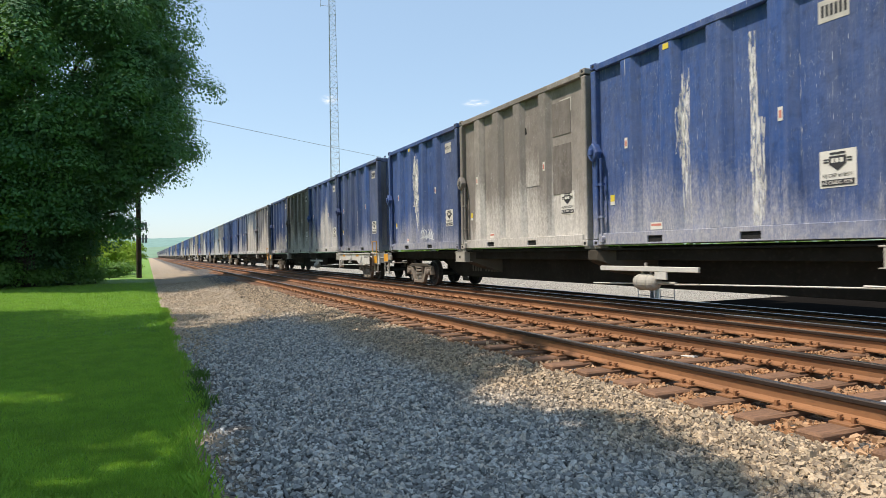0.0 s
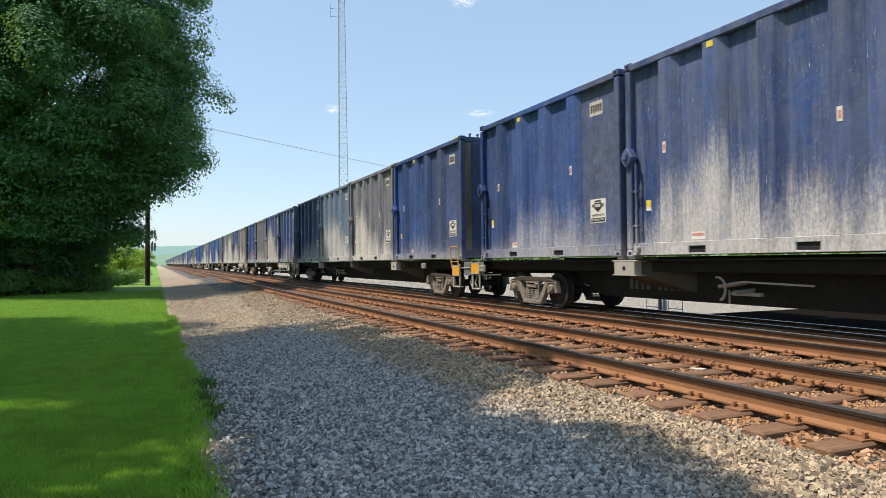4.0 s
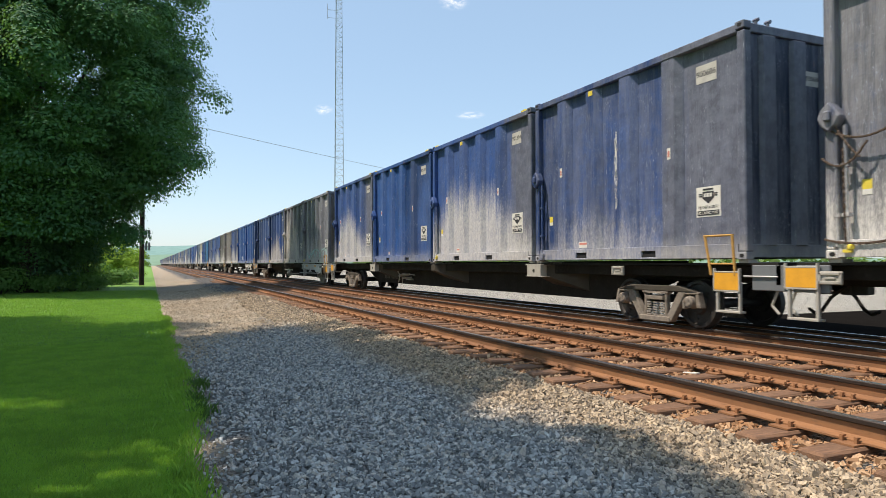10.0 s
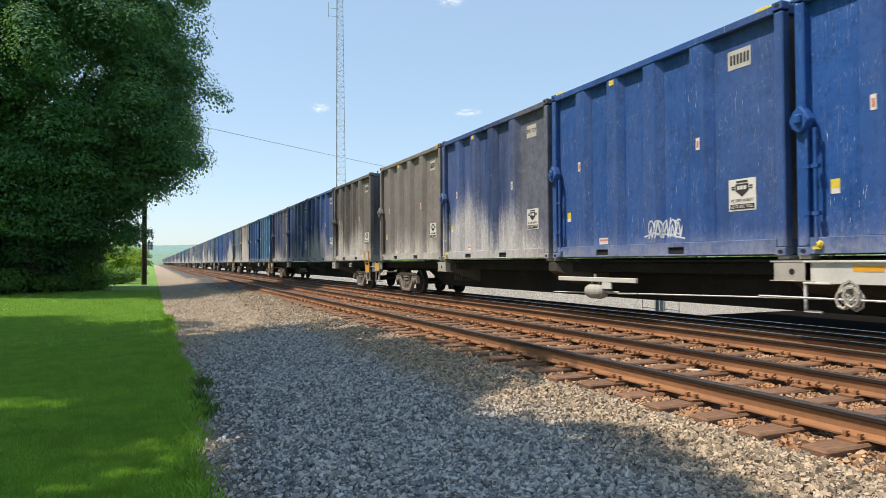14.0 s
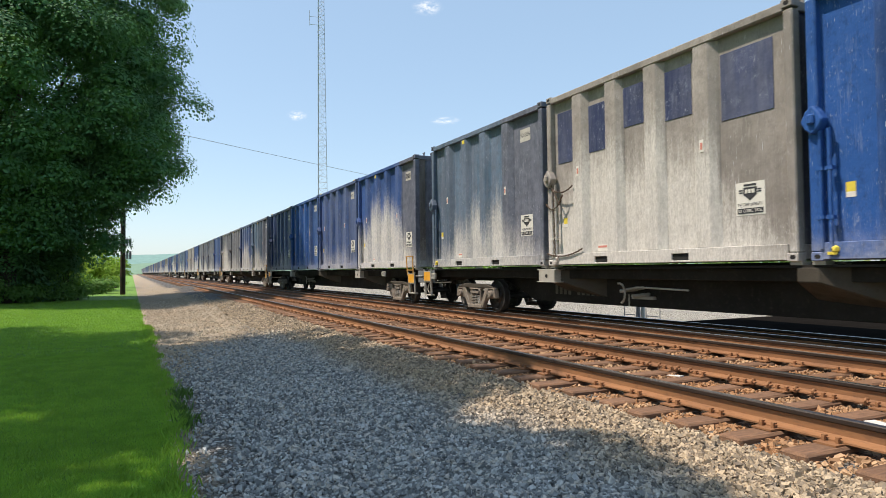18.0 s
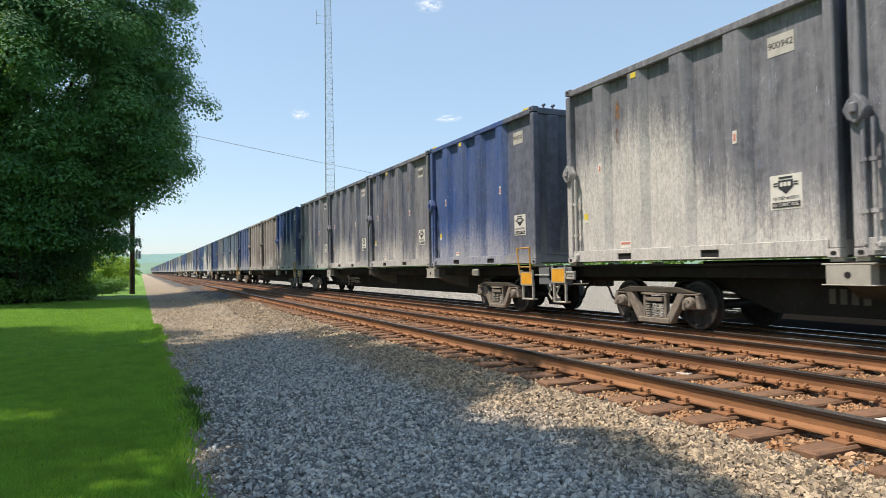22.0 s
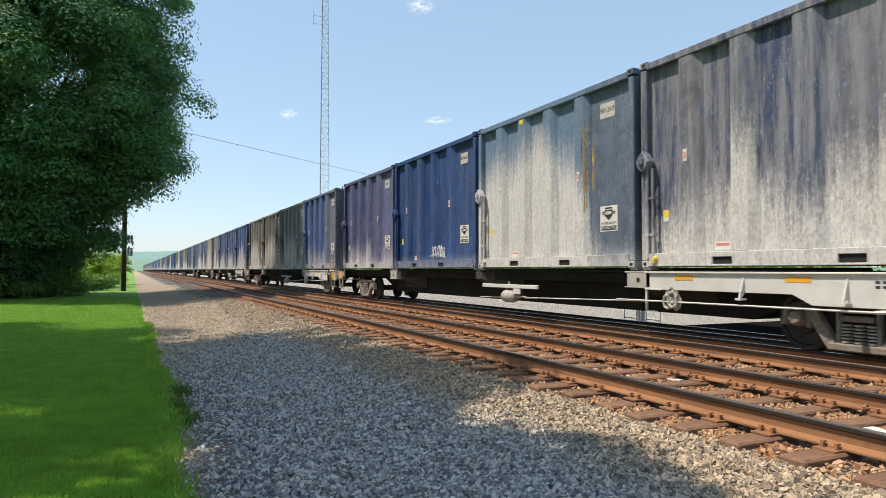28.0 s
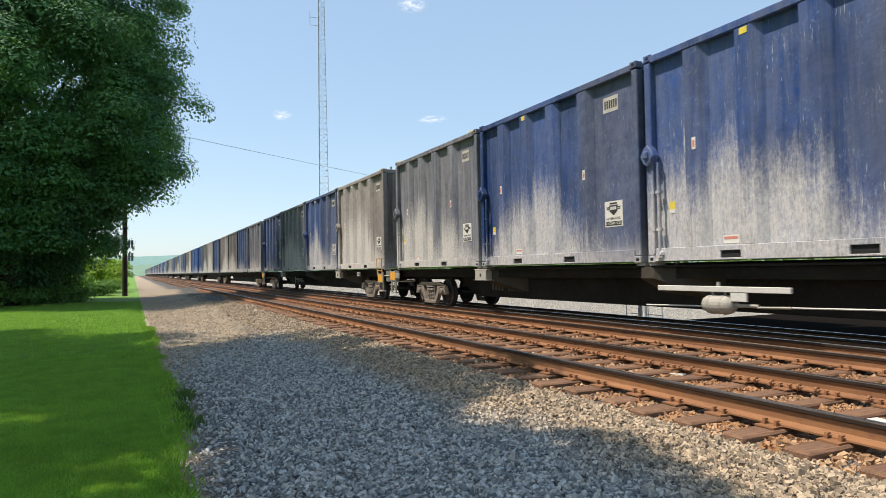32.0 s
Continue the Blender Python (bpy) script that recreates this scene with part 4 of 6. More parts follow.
        part("dried_run", bm, M[tone], root, "rusty run down the wall" if tone == "rustrun" else "pale dried run down the wall")
    for y, z, w, h, tone in PATCHES.get((car, i), []):
        bm = bmesh.new()
        box(bm, wall - 0.010, wall + 0.002, y - w / 2, y + w / 2, z - h / 2, z + h / 2)
        part("patch_plate", bm, PATCH_PAINT[tone], root, tone + " welded patch plate", 0.003)
    if (car, i) in PATCHES and "c" not in flags:
        bm = bmesh.new()
        prism(bm, [(-0.55, 2.74), (0.0, 2.70), (0.05, 2.80), (-0.5, 2.9)], 0, wall - 0.016, wall - 0.005)
        part("torn_slot", bm, M["hole"], root, "torn dark slot")
    return root


# ---- flat cars ----
def truck_frame():
    """Cast side frame of a freight truck in the plane of the near bearings: y along the track, z up from the rail."""
    bm = bmesh.new()
    # top chord, sloping diagonals, spring plank, bearing pedestals
    for s in (-1, 1):
        prism(bm, [(s * 1.07, 0.60), (s * 1.13, 0.36), (s * 1.03, 0.36), (s * 1.0, 0.60)], 0, -0.07, 0.07)
        prism(bm, [(s * 1.07, 0.635), (s * 1.07, 0.59), (s * 0.72, 0.585), (s * 0.72, 0.62)], 0, -0.066, 0.066)
    box(bm, -0.068, 0.068, -0.34, 0.34, 0.58, 0.63)
    for s in (-1, 1):
        prism(bm, [(s * 0.80, 0.64), (s * 0.60, 0.64), (s * 0.27, 0.12), (s * 0.42, 0.08)], 0, -0.065, 0.065)
        prism(bm, [(s * 0.74, 0.33), (s * 0.67, 0.33), (s * 0.67, 0.62), (s * 0.74, 0.62)], 0, -0.05, 0.05)
        prism(bm, [(s * 0.30, 0.64), (s * 0.24, 0.64), (s * 0.24, 0.14), (s * 0.30, 0.14)], 0, -0.05, 0.05)
    box(bm, -0.09, 0.09, -0.40, 0.40, 0.07, 0.17)
    frame_mesh = to_mesh("side_frame", bm, 0.015)
    # Top chord apart: its darker paint carries the shade below the car body.
    bm = bmesh.new()
    prism(bm, [(-1.06, 0.635), (-0.62, 0.73), (0.62, 0.73), (1.06, 0.635), (0.74, 0.622), (-0.74, 0.622)], 0, -0.075, 0.075)
    return frame_mesh, to_mesh("top_chord", bm, 0.015)


def flat_car_meshes():
    o = dict(zip(("side_frame", "top_chord"), truck_frame()))
    bm = bmesh.new()
    for y in (-0.17, 0.0, 0.17):
        for k in range(6):
            z = 0.18 + k * 0.044
            lathe_z = [(y + 0.07 * math.cos(a), 0.07 * math.sin(a)) for a in [i * math.pi / 4 for i in range(8)]]
            prism(bm, [(b, a) for a, b in lathe_z], 2, z, z + 0.024)
    o["spring_nest"] = to_mesh("spring_nest", bm)
    bm = bmesh.new()
    box(bm, -0.08, 0.09, -0.22, 0.22, 0.46, 0.54)
    box(bm, -0.10, 0.0, -0.2, 0.2, 0.575, 0.60)
    o["bolster_end"] = to_mesh("bolster_end", bm, 0.02)
    bm = bmesh.new()
    lathe(bm, [(-0.12, 0.03), (-0.12, 0.075), (-0.10, 0.10), (-0.02, 0.115), (0.1, 0.12)], 0.0, sides=16)
    for k in range(3):
        a = k * 2.094
        rod(bm, (-0.135, 0.055 * math.cos(a), 0.055 * math.sin(a)), (-0.10, 0.055 * math.cos(a), 0.055 * math.sin(a)), 0.018, 6)
    o["bearing"] = to_mesh("bearing", bm)
    # wheelset: axle, and a wheel that is placed twice
    bm = bmesh.new()
    lathe(bm, [(-1.02, 0.07), (-0.8, 0.085), (0.8, 0.085), (1.02, 0.07)], 0, sides=12)
    o["axle"] = to_mesh("axle", bm, smooth=True)
    bm = bmesh.new()
    lathe(bm, [(-0.075, 0.10), (-0.075, 0.16), (-0.035, 0.19), (-0.03, 0.34), (-0.065, 0.36), (-0.065, 0.41), (-0.06, 0.418), (0.06, 0.422), (0.066, 0.445), (0.085, 0.445), (0.085, 0.36), (0.03, 0.33), (0.03, 0.19), (0.07, 0.16), (0.07, 0.10)], 0, sides=36)
    for k in range(5):
        a = k * 1.2566
        rod(bm, (-0.05, 0.26 * math.cos(a), 0.26 * math.sin(a)), (-0.02, 0.26 * math.cos(a), 0.26 * math.sin(a)), 0.03, 6)
    o["wheel"] = to_mesh("wheel", bm)
    # centre sill: deep between the trucks, shallow above them
    e, w = 12.9, 0.42
    half = [(-e, 1.10), (-e, 0.80), (-9.3, 0.80), (-8.0, 0.34), (8.0, 0.34), (9.3, 0.80), (e, 0.80), (e, 1.10)]
    bm = bmesh.new()
    prism(bm, half, 0, -w, w)
    # Added slab below the deck: black for the shade there, hides what lies behind.
    box(bm, -0.95, 0.95, -e + 0.1, e - 0.1, 0.90, 1.099)
    o["centre_sill"] = to_mesh("centre_sill", bm, 0.01)
    bm = bmesh.new()
    box(bm, -1.18, 1.18, -e, e, 1.10, 1.135)
    box(bm, -0.6, 0.6, -9.3, 9.3, 1.13, 1.18)
    o["deck_plate"] = to_mesh("deck_plate", bm)
    # tapering outrigger arm and its pedestal box
    bm = bmesh.new()
    prism(bm, [(-1.2, -0.16), (-1.2, 0.16), (-0.42, 0.42), (-0.42, -1.05)], 2, 0.72, 1.10)
    bm.verts.ensure_lookup_table()
    for p in bm.verts:
        if p.co.x < -1 and p.co.z < 1:
            p.co.z = 0.9
        elif p.co.z < 1:
            p.co.z = 0.62 if p.co.y > 0 else 0.5
    o["outrigger"] = to_mesh("outrigger", bm, 0.01)
    bm = bmesh.new()
    box(bm, -1.25, -0.95, -0.3, 0.3, 0.83, 1.09)
    box(bm, -1.26, -0.95, -0.36, 0.36, 0.82, 0.835)
    box(bm, -1.255, -0.95, -0.36, 0.36, 1.09, 1.115)
    o["pedestal"] = to_mesh("pedestal", bm, 0.006)
    bm = bmesh.new()
    lathe(bm, [(-0.006, 0.045), (0.0, 0.045)], -1.249, (0.0, 0.96), 10)
    o["pedestal_hole"] = to_mesh("pedestal_hole", bm)
    # container feet
    bm = bmesh.new()
    box(bm, -1.2, -1.0, -0.09, 0.09, 1.135, 1.187)
    box(bm, 1.0, 1.2, -0.09, 0.09, 1.135, 1.187)
    box(bm, -1.0, 1.0, -0.04, 0.04, 1.135, 1.15)
    o["locating_foot"] = to_mesh("locating_foot", bm)
    # end platform: orange panel, frame, stirrup step
    bm = bmesh.new()
    box(bm, -1.272, -1.255, -0.24, 0.24, 0.79, 1.065)
    o["orange_panel"] = to_mesh("orange_panel", bm, 0.003)
    bm = bmesh.new()
    for y in (-0.25, 0.25):
        box(bm, -1.278, -1.23, y - 0.013, y + 0.013, 0.77, 1.13)
    for z in (0.775, 1.075):
        box(bm, -1.276, -1.232, -0.25, 0.25, z - 0.012, z + 0.012)
    o["panel_frame"] = to_mesh("panel_frame", bm, 0.004)
    bm = bmesh.new()
    for y in (-0.22, 0.22):
        box(bm, -1.26, -1.21, y - 0.022, y + 0.022, 0.36, 0.80)
    box(bm, -1.27, -1.13, -0.242, 0.242, 0.33, 0.365)
    o["stirrup_step"] = to_mesh("stirrup_step", bm, 0.006)
    bm = bmesh.new()
    rod(bm, (-1.26, -0.26, 0.98), (-1.25, -0.20, 1.62), 0.024, 7)
    rod(bm, (-1.26, 0.22, 0.98), (-1.25, 0.36, 1.62), 0.024, 7)
    rod(bm, (-1.25, -0.22, 1.61), (-1.25, 0.38, 1.61), 0.019, 7)
    rod(bm, (-1.25, -0.26, 1.16), (-1.25, 0.27, 1.16), 0.016, 7)
    o["hand_rail"] = to_mesh("hand_rail", bm)
    bm = bmesh.new()
    box(bm, -1.25, -1.22, -0.16, 0.16, 0.84, 1.02)
    for z in (0.87, 0.99):
        box(bm, -1.275, -1.24, -0.16, 0.16, z - 0.018, z + 0.018)
    for y in (-0.15, 0.15):
        box(bm, -1.275, -1.24, y - 0.018, y + 0.018, 0.85, 1.01)
    box(bm, -1.27, -1.24, -0.08, 0.08, 0.915, 0.945)
    o["tie_down_box"] = to_mesh("tie_down_box", bm, 0.004)
    bm = bmesh.new()
    box(bm, -1.2, 1.2, -0.05, 0.05, 0.80, 1.1)
    o["end_sill"] = to_mesh("end_sill", bm, 0.01)
    bm = bmesh.new()
    box(bm, -1.2, -1.16, -0.32, 0.25, 0.72, 1.1)
    o["end_plate"] = to_mesh("end_plate", bm, 0.01)
    bm = bmesh.new()
    rod(bm, (-1.22, -0.3, 0.93), (-1.22, 0.3, 0.93), 0.014, 6)
    o["grab_iron"] = to_mesh("grab_iron", bm)
    # coupler with its shank and knuckle, and the uncoupling lever
    bm = bmesh.new()
    box(bm, -0.12, 0.12, 0.0, 0.5, 0.70, 0.90)
    prism(bm, [(-0.22, 0.45), (0.18, 0.42), (0.24, 0.62), (0.05, 0.76), (-0.18, 0.72)], 2, 0.66, 0.96)
    o["coupler"] = to_mesh("coupler", bm, 0.02)
    bm = bmesh.new()
    pts = [(-0.35, 0.05, 0.8), (-0.37, 0.28, 0.62), (-0.33, 0.45, 0.42), (-0.25, 0.62, 0.36), (-0.15, 0.8, 0.42)]
    for a, b in zip(pts, pts[1:]):
        rod(bm, a, b, 0.026, 6)
    o["air_hose"] = to_mesh("air_hose", bm)
    bm = bmesh.new()
    rod(bm, (-1.1, 0.08, 0.72), (-0.3, 0.1, 0.72), 0.015, 6)
    rod(bm, (-1.1, 0.08, 0.72), (-1.12, 0.16, 0.5), 0.02, 6)
    rod(bm, (-1.12, 0.16, 0.5), (-1.12, 0.04, 0.38), 0.02, 6)
    o["lever"] = to_mesh("lever", bm)
    # white brake end: side sill, gussets, wheel, rod and chain
    bm = bmesh.new()
    prism(bm, [(0.3, 1.10), (6.3, 1.10), (6.3, 0.80), (3.4, 0.80), (3.1, 0.66), (0.3, 0.66)], 0, -1.25, -1.19)
    box(bm, -1.29, -1.19, 0.3, 6.3, 1.085, 1.115)
    box(bm, -1.27, -1.18, 5.9, 6.32, 0.79, 0.815)
    o["white_sill"] = to_mesh("white_sill", bm, 0.006)
    bm = bmesh.new()
    prism(bm, [(-1.25, 0.78), (-1.37, 0.70), (-1.25, 1.05)], 1, -0.012, 0.012)
    box(bm, -1.38, -1.25, -0.05, 0.05, 0.69, 0.72)
    o["gusset"] = to_mesh("gusset", bm)
    bm = bmesh.new()
    for k in range(16):
        a, b = k * math.pi / 8, (k + 1) * math.pi / 8
        rod(bm, (-1.36, 0.25 * math.cos(a), 0.86 + 0.25 * math.sin(a)), (-1.36, 0.25 * math.cos(b), 0.86 + 0.25 * math.sin(b)), 0.03, 6)
    for k in range(4):
        a = k * math.pi / 4 + 0.2
        rod(bm, (-1.35, -0.24 * math.cos(a), 0.86 - 0.24 * math.sin(a)), (-1.35, 0.24 * math.cos(a), 0.86 + 0.24 * math.sin(a)), 0.035, 5)
    for v in bm.verts:
        # the wheel stands turned a little towards the car's end
        v.co.x, v.co.y = -1.36 + (v.co.x + 1.36) * 0.85 + v.co.y * 0.42, v.co.y * 0.85 - (v.co.x + 1.36) * 0.42
    o["brake_wheel"] = to_mesh("brake_wheel", bm)
    bm = bmesh.new()
    prism(bm, [(0.02, 0.60), (0.26, 0.66), (0.30, 0.86), (0.20, 1.06), (0.04, 1.15), (-0.08, 1.10), (-0.10, 0.84)], 0, -1.36, -1.2)
    prism(bm, [(0.22, 0.60), (0.36, 0.62), (0.37, 0.98), (0.25, 1.02)], 0, -1.31, -1.2)
    o["brake_gearbox"] = to_mesh("brake_gearbox", bm, 0.02)
    bm = bmesh.new()
    rod(bm, (-1.38, 0.10, 0.86), (-1.44, -0.24, 0.98), 0.022, 7)
    rod(bm, (-1.44, -0.24, 0.98), (-1.44, -0.36, 0.93), 0.026, 7, 0.018)
    o["brake_lever"] = to_mesh("brake_lever", bm)
    bm = bmesh.new()
    rod(bm, (-1.33, 2.2, 0.62), (-1.33, 7.0, 0.60), 0.016, 6)
    rod(bm, (-1.33, 1.7, 0.66), (-1.33, 2.2, 0.62), 0.03, 6)
    rod(bm, (-1.30, 6.0, 0.60), (-1.0, 13.0, 0.42), 0.014, 6)
    o["brake_rod"] = to_mesh("brake_rod", bm)
    bm = bmesh.new()
    for k in range(10):
        y = 1.0 + k * 0.075
        z = 0.66 - 0.05 * math.sin(k / 9 * math.pi)
        rod(bm, (-1.33 + (0.02 if k % 2 else -0.02), y, z), (-1.33, y + 0.06, z), 0.02, 5)
    o["brake_chain"] = to_mesh("brake_chain", bm)
    bm = bmesh.new()
    box(bm, -1.255, -1.245, -0.2, 0.2, 0.97, 1.05)
    o["reflector"] = to_mesh("reflector", bm)
    bm = bmesh.new()
    for z, w0 in ((0.99, 0.36), (0.93, 0.22)):
        for k in range(int(w0 * 24)):
            box(bm, -1.254, -1.247, 0.55 - k * 0.09 - 0.06, 0.55 - k * 0.09, z - 0.017, z + 0.017)
    o["stencil"] = to_mesh("stencil", bm)
    # ladder at the end of the sill, air tank with its bracket beam, hose bundle
    bm = bmesh.new()
    box(bm, -1.25, -1.22, 6.28, 6.32, 0.42, 0.82)
    box(bm, -1.25, -1.22, 6.05, 6.32, 0.40, 0.43)
    o["hanger"] = to_mesh("hanger", bm)
    bm = bmesh.new()
    for k in range(11):
        y, z, r = 5.62 + 0.07 * math.sin(k * 2.3), 0.66 + 0.06 * math.cos(k * 1.7), 0.08 + 0.012 * (k % 4)
        for j in range(7):
            a, b = j * 0.9 + k, (j + 1) * 0.9 + k
            rod(bm, (-1.25 - 0.01 * k, y + r * math.cos(a), z + 1.3 * r * math.sin(a)), (-1.255 - 0.01 * k, y + r * math.cos(b), z + 1.3 * r * math.sin(b)), 0.02, 5)
    o["coiled_strap"] = to_mesh("coiled_strap", bm)
    bm = bmesh.new()
    box(bm, -1.24, -1.18, -1.3, 1.3, 0.70, 0.79)
    box(bm, -1.235, -1.19, -0.55, -0.25, 0.56, 0.70)
    o["tank_beam"] = to_mesh("tank_beam", bm, 0.008)
    bm = bmesh.new()
    tank = [(0.03, 0.05), (0.05, 0.09), (0.09, 0.125), (0.15, 0.147), (0.20, 0.15), (0.205, 0.158), (0.235, 0.158), (0.24, 0.15), (0.44, 0.15), (0.445, 0.158), (0.475, 0.158), (0.48, 0.15), (0.53, 0.145), (0.59, 0.12), (0.63, 0.08), (0.65, 0.04)]
    hoops = [[bm.verts.new((-1.15 + r * math.cos(k * math.pi / 10), y, 0.5 + r * math.sin(k * math.pi / 10))) for k in range(20)] for y, r in tank]
    for p, q in zip(hoops, hoops[1:]):
        for k in range(20):
            bm.faces.new((p[k], p[(k + 1) % 20], q[(k + 1) % 20], q[k]))
    bm.faces.new(hoops[0])
    bm.faces.new(hoops[-1])
    for y in (0.2, 0.45):
        rod(bm, (-1.15, y, 0.62), (-1.19, y, 0.75), 0.022, 6)
    rod(bm, (-1.15, -0.4, 0.5), (-1.15, 0.08, 0.5), 0.03, 6)
    rod(bm, (-1.17, -0.95, 0.5), (-1.17, -0.4, 0.48), 0.02, 6)
    rod(bm, (-1.2, 0.3, 0.78), (-1.2, 0.3, 0.86), 0.03, 6)
    o["air_valve"] = to_mesh("air_valve", bm)
    bm = bmesh.new()
    for y, z in ((0.1, 0.72), (0.28, 0.69), (-0.06, 0.6)):
        rod(bm, (-0.42, y, z), (-0.8, y + 0.05, z - 0.03), 0.035, 8)
    rod(bm, (-0.86, -1.5, 0.72), (-0.84, -0.2, 0.75), 0.018, 6)
    rod(bm, (-0.84, -0.2, 0.75), (-0.82, 0.3, 0.66), 0.018, 6)
    for k in range(8):
        a, b = -1.2 + k * 0.38, -1.2 + (k + 1) * 0.38
        rod(bm, (-0.85, 0.3 - 0.16 * math.cos(a), 0.62 + 0.2 * math.sin(a)), (-0.85, 0.3 - 0.16 * math.cos(b), 0.62 + 0.2 * math.sin(b)), 0.02, 6)
    box(bm, -0.5, -0.42, -0.25, 0.35, 0.5, 0.56)
    rod(bm, (-0.7, 0.2, 0.36), (-0.7, 0.2, 0.6), 0.014, 6)
    o["brake_gear"] = to_mesh("brake_gear", bm)
    bm = bmesh.new()
    for k in range(11):
        if k != 4:
            box(bm, -0.424, -0.42, 2.2 - k * 0.17 - 0.1, 2.2 - k * 0.17, 0.52, 0.74)
    o["car_mark"] = to_mesh("car_mark", bm)
    return o


CAR_PARTS = flat_car_meshes()
WHITE_ENDS = {1, 2, 5, 6, 8, 9, 17, 18, 19, 22, 23, 25, 28, 30}
# The top chord's tone is painted shade, the outriggers' is dust.
CAR_MAT = {"side_frame": "truck", "top_chord": "sooty", "spring_nest": "spring", "bolster_end": "truck", "bearing": "truck", "axle": "wheel", "wheel": "wheel", "centre_sill": "black", "deck_plate": "black",
           "outrigger": "sooty", "pedestal": "cream", "pedestal_hole": "hole", "locating_foot": "cream", "orange_panel": "orange", "panel_frame": "cream", "stirrup_step": "cream", "hand_rail": "handrail", "tie_down_box": "cream",
           "end_sill": "black", "end_plate": "slate", "grab_iron": "white", "coupler": "wheel", "air_hose": "black", "lever": "cream", "white_sill": "white", "gusset": "white", "brake_wheel": "wheel", "brake_gearbox": "cream", "brake_lever": "white", "brake_rod": "white", "brake_chain": "cream",
           "reflector": "orange", "stencil": "ink", "hanger": "white", "coiled_strap": "cream", "tank_beam": "white", "air_valve": "cream", "brake_gear": "cream", "car_mark": "faded"}
for key, me in CAR_PARTS.items():
    me.materials.append(M[CAR_MAT[key]])


def flat_car(white_end, near):
    """A flat car with its origin on the track below its middle; its leading end (-y) comes first. Wheelsets are returned to be turned."""
    root = new("flat_car")
    tagged(root, "black flat car with white brake end and orange end panels" if white_end else "black spine flat car with orange end panels and dusty trucks", "rail car", "cars of the train")

    def put(name, mesh=None, loc=(0, 0, 0), turn=0.0, parent=None):
        ob = new(name, CAR_PARTS[mesh or name])
        ob.parent = parent or root
        ob.location = loc
        if turn:
            ob.rotation_euler = (0, 0, turn)
        return ob

    put("centre_sill")
    put("deck_plate")
    if not near:
        for s in (-1, 1):
            for dy in (-0.875, 0.875):
                ws = put("axle", loc=(0, s * 10.1 + dy, 0.42))
                put("wheel", loc=(-0.7525, 0, 0), parent=ws)
            put("side_frame", loc=(-1.02, s * 10.1, 0))
        for y in (-12.3, -6.25, 0, 6.25, 12.3):
            put("locating_foot", loc=(0, y, 0))
        return root, []
    sets = []
    for s in (-1, 1):
        yc = s * 10.1
        for side in (-1, 1):
            fr = put("side_frame", loc=(side * 0.95, yc, 0))
            put("spring_nest", loc=(0, 0, 0), parent=fr)
            put("top_chord", loc=(0, 0, 0), parent=fr)
            put("bolster_end", loc=(0, 0, 0), turn=0 if side < 0 else math.pi, parent=fr)
            for dy in (-0.875, 0.875):
                put("bearing", loc=(0, dy, 0.47 - 0.01), turn=0 if side < 0 else math.pi, parent=fr)
        for dy in (-0.875, 0.875):
            ws = put("axle", loc=(0, yc + dy, 0.42))
            put("wheel", loc=(-0.7525, 0, 0), parent=ws)
            put("wheel", loc=(0.7525, 0, 0), turn=math.pi, parent=ws)
            sets.append((ws, yc + dy))
        # ends
        ye = s * 12.62
        yp = 12.77 if s > 0 else -12.02
        pf = put("panel_frame", loc=(0, yp, 0 if s > 0 else -0.08))
        put("orange_panel", loc=(0, 0, 0), parent=pf)
        put("stirrup_step", loc=(0, yp - 0.02, 0 if s > 0 else 0.02))
        put("end_plate", loc=(0, s * 12.7, 0))
        put("end_sill", loc=(0, s * 12.92, 0))
        put("grab_iron", loc=(0.0, -12.62, 0)) if s < 0 else None
        put("coupler", loc=(0, s * 12.7, 0), turn=0 if s > 0 else math.pi)
        put("air_hose", loc=(0, s * 12.7, 0), turn=0 if s > 0 else math.pi)
        put("lever", loc=(0, s * 12.9, 0))
        if s > 0:
            put("tie_down_box", loc=(0, 12.34, 0))
    if not white_end:
        put("tie_down_box", loc=(-0.0, -9.35, 0.06))
    put("hand_rail", loc=(0, -11.93, -0.04))
    for y in (-PITCH, PITCH):
        pd = put("pedestal", loc=(0, y, 0))
        put("pedestal_hole", loc=(0, 0, 0), parent=pd)
        put("outrigger", loc=(0, y, 0))
    put("outrigger", loc=(0, 0, 0))
    for y in (-12.3, -6.42, -6.07, -0.17, 0.17, 6.07, 6.42, 12.3):
        put("locating_foot", loc=(0, y, 0))
    tagged(put("car_mark", loc=(0, 4.9, 0)), kind="stuff")
    if white_end:
        ws = put("white_sill", loc=(0, -12.75, 0))
        put("gusset", loc=(0, 4.2, 0), parent=ws)
        put("gusset", loc=(0, 2.6, 0), parent=ws)
        put("reflector", loc=(0, 5.4, 0), parent=ws)
        put("reflector", loc=(0, 2.3 + 1.0, 0), parent=ws)
        put("stencil", loc=(0, 1.7, 0), parent=ws)
        put("brake_wheel", loc=(0, -11.75, 0))
        put("brake_gearbox", loc=(0, -11.75, 0))
        put("brake_lever", loc=(0, -11.75, 0))
        put("brake_rod", loc=(0, -12.75, 0))
        put("brake_chain", loc=(0, -12.75, 0))
        put("hanger", loc=(0, -12.75, 0))
        put("coiled_strap", loc=(0, -12.75, 0))
        put("tank_beam", loc=(0, -1.6, 0))
        put("air_valve", loc=(0, -1.9, 0))
    else:
        put("brake_gear", loc=(0, 4.0, 0))
    return root, sets


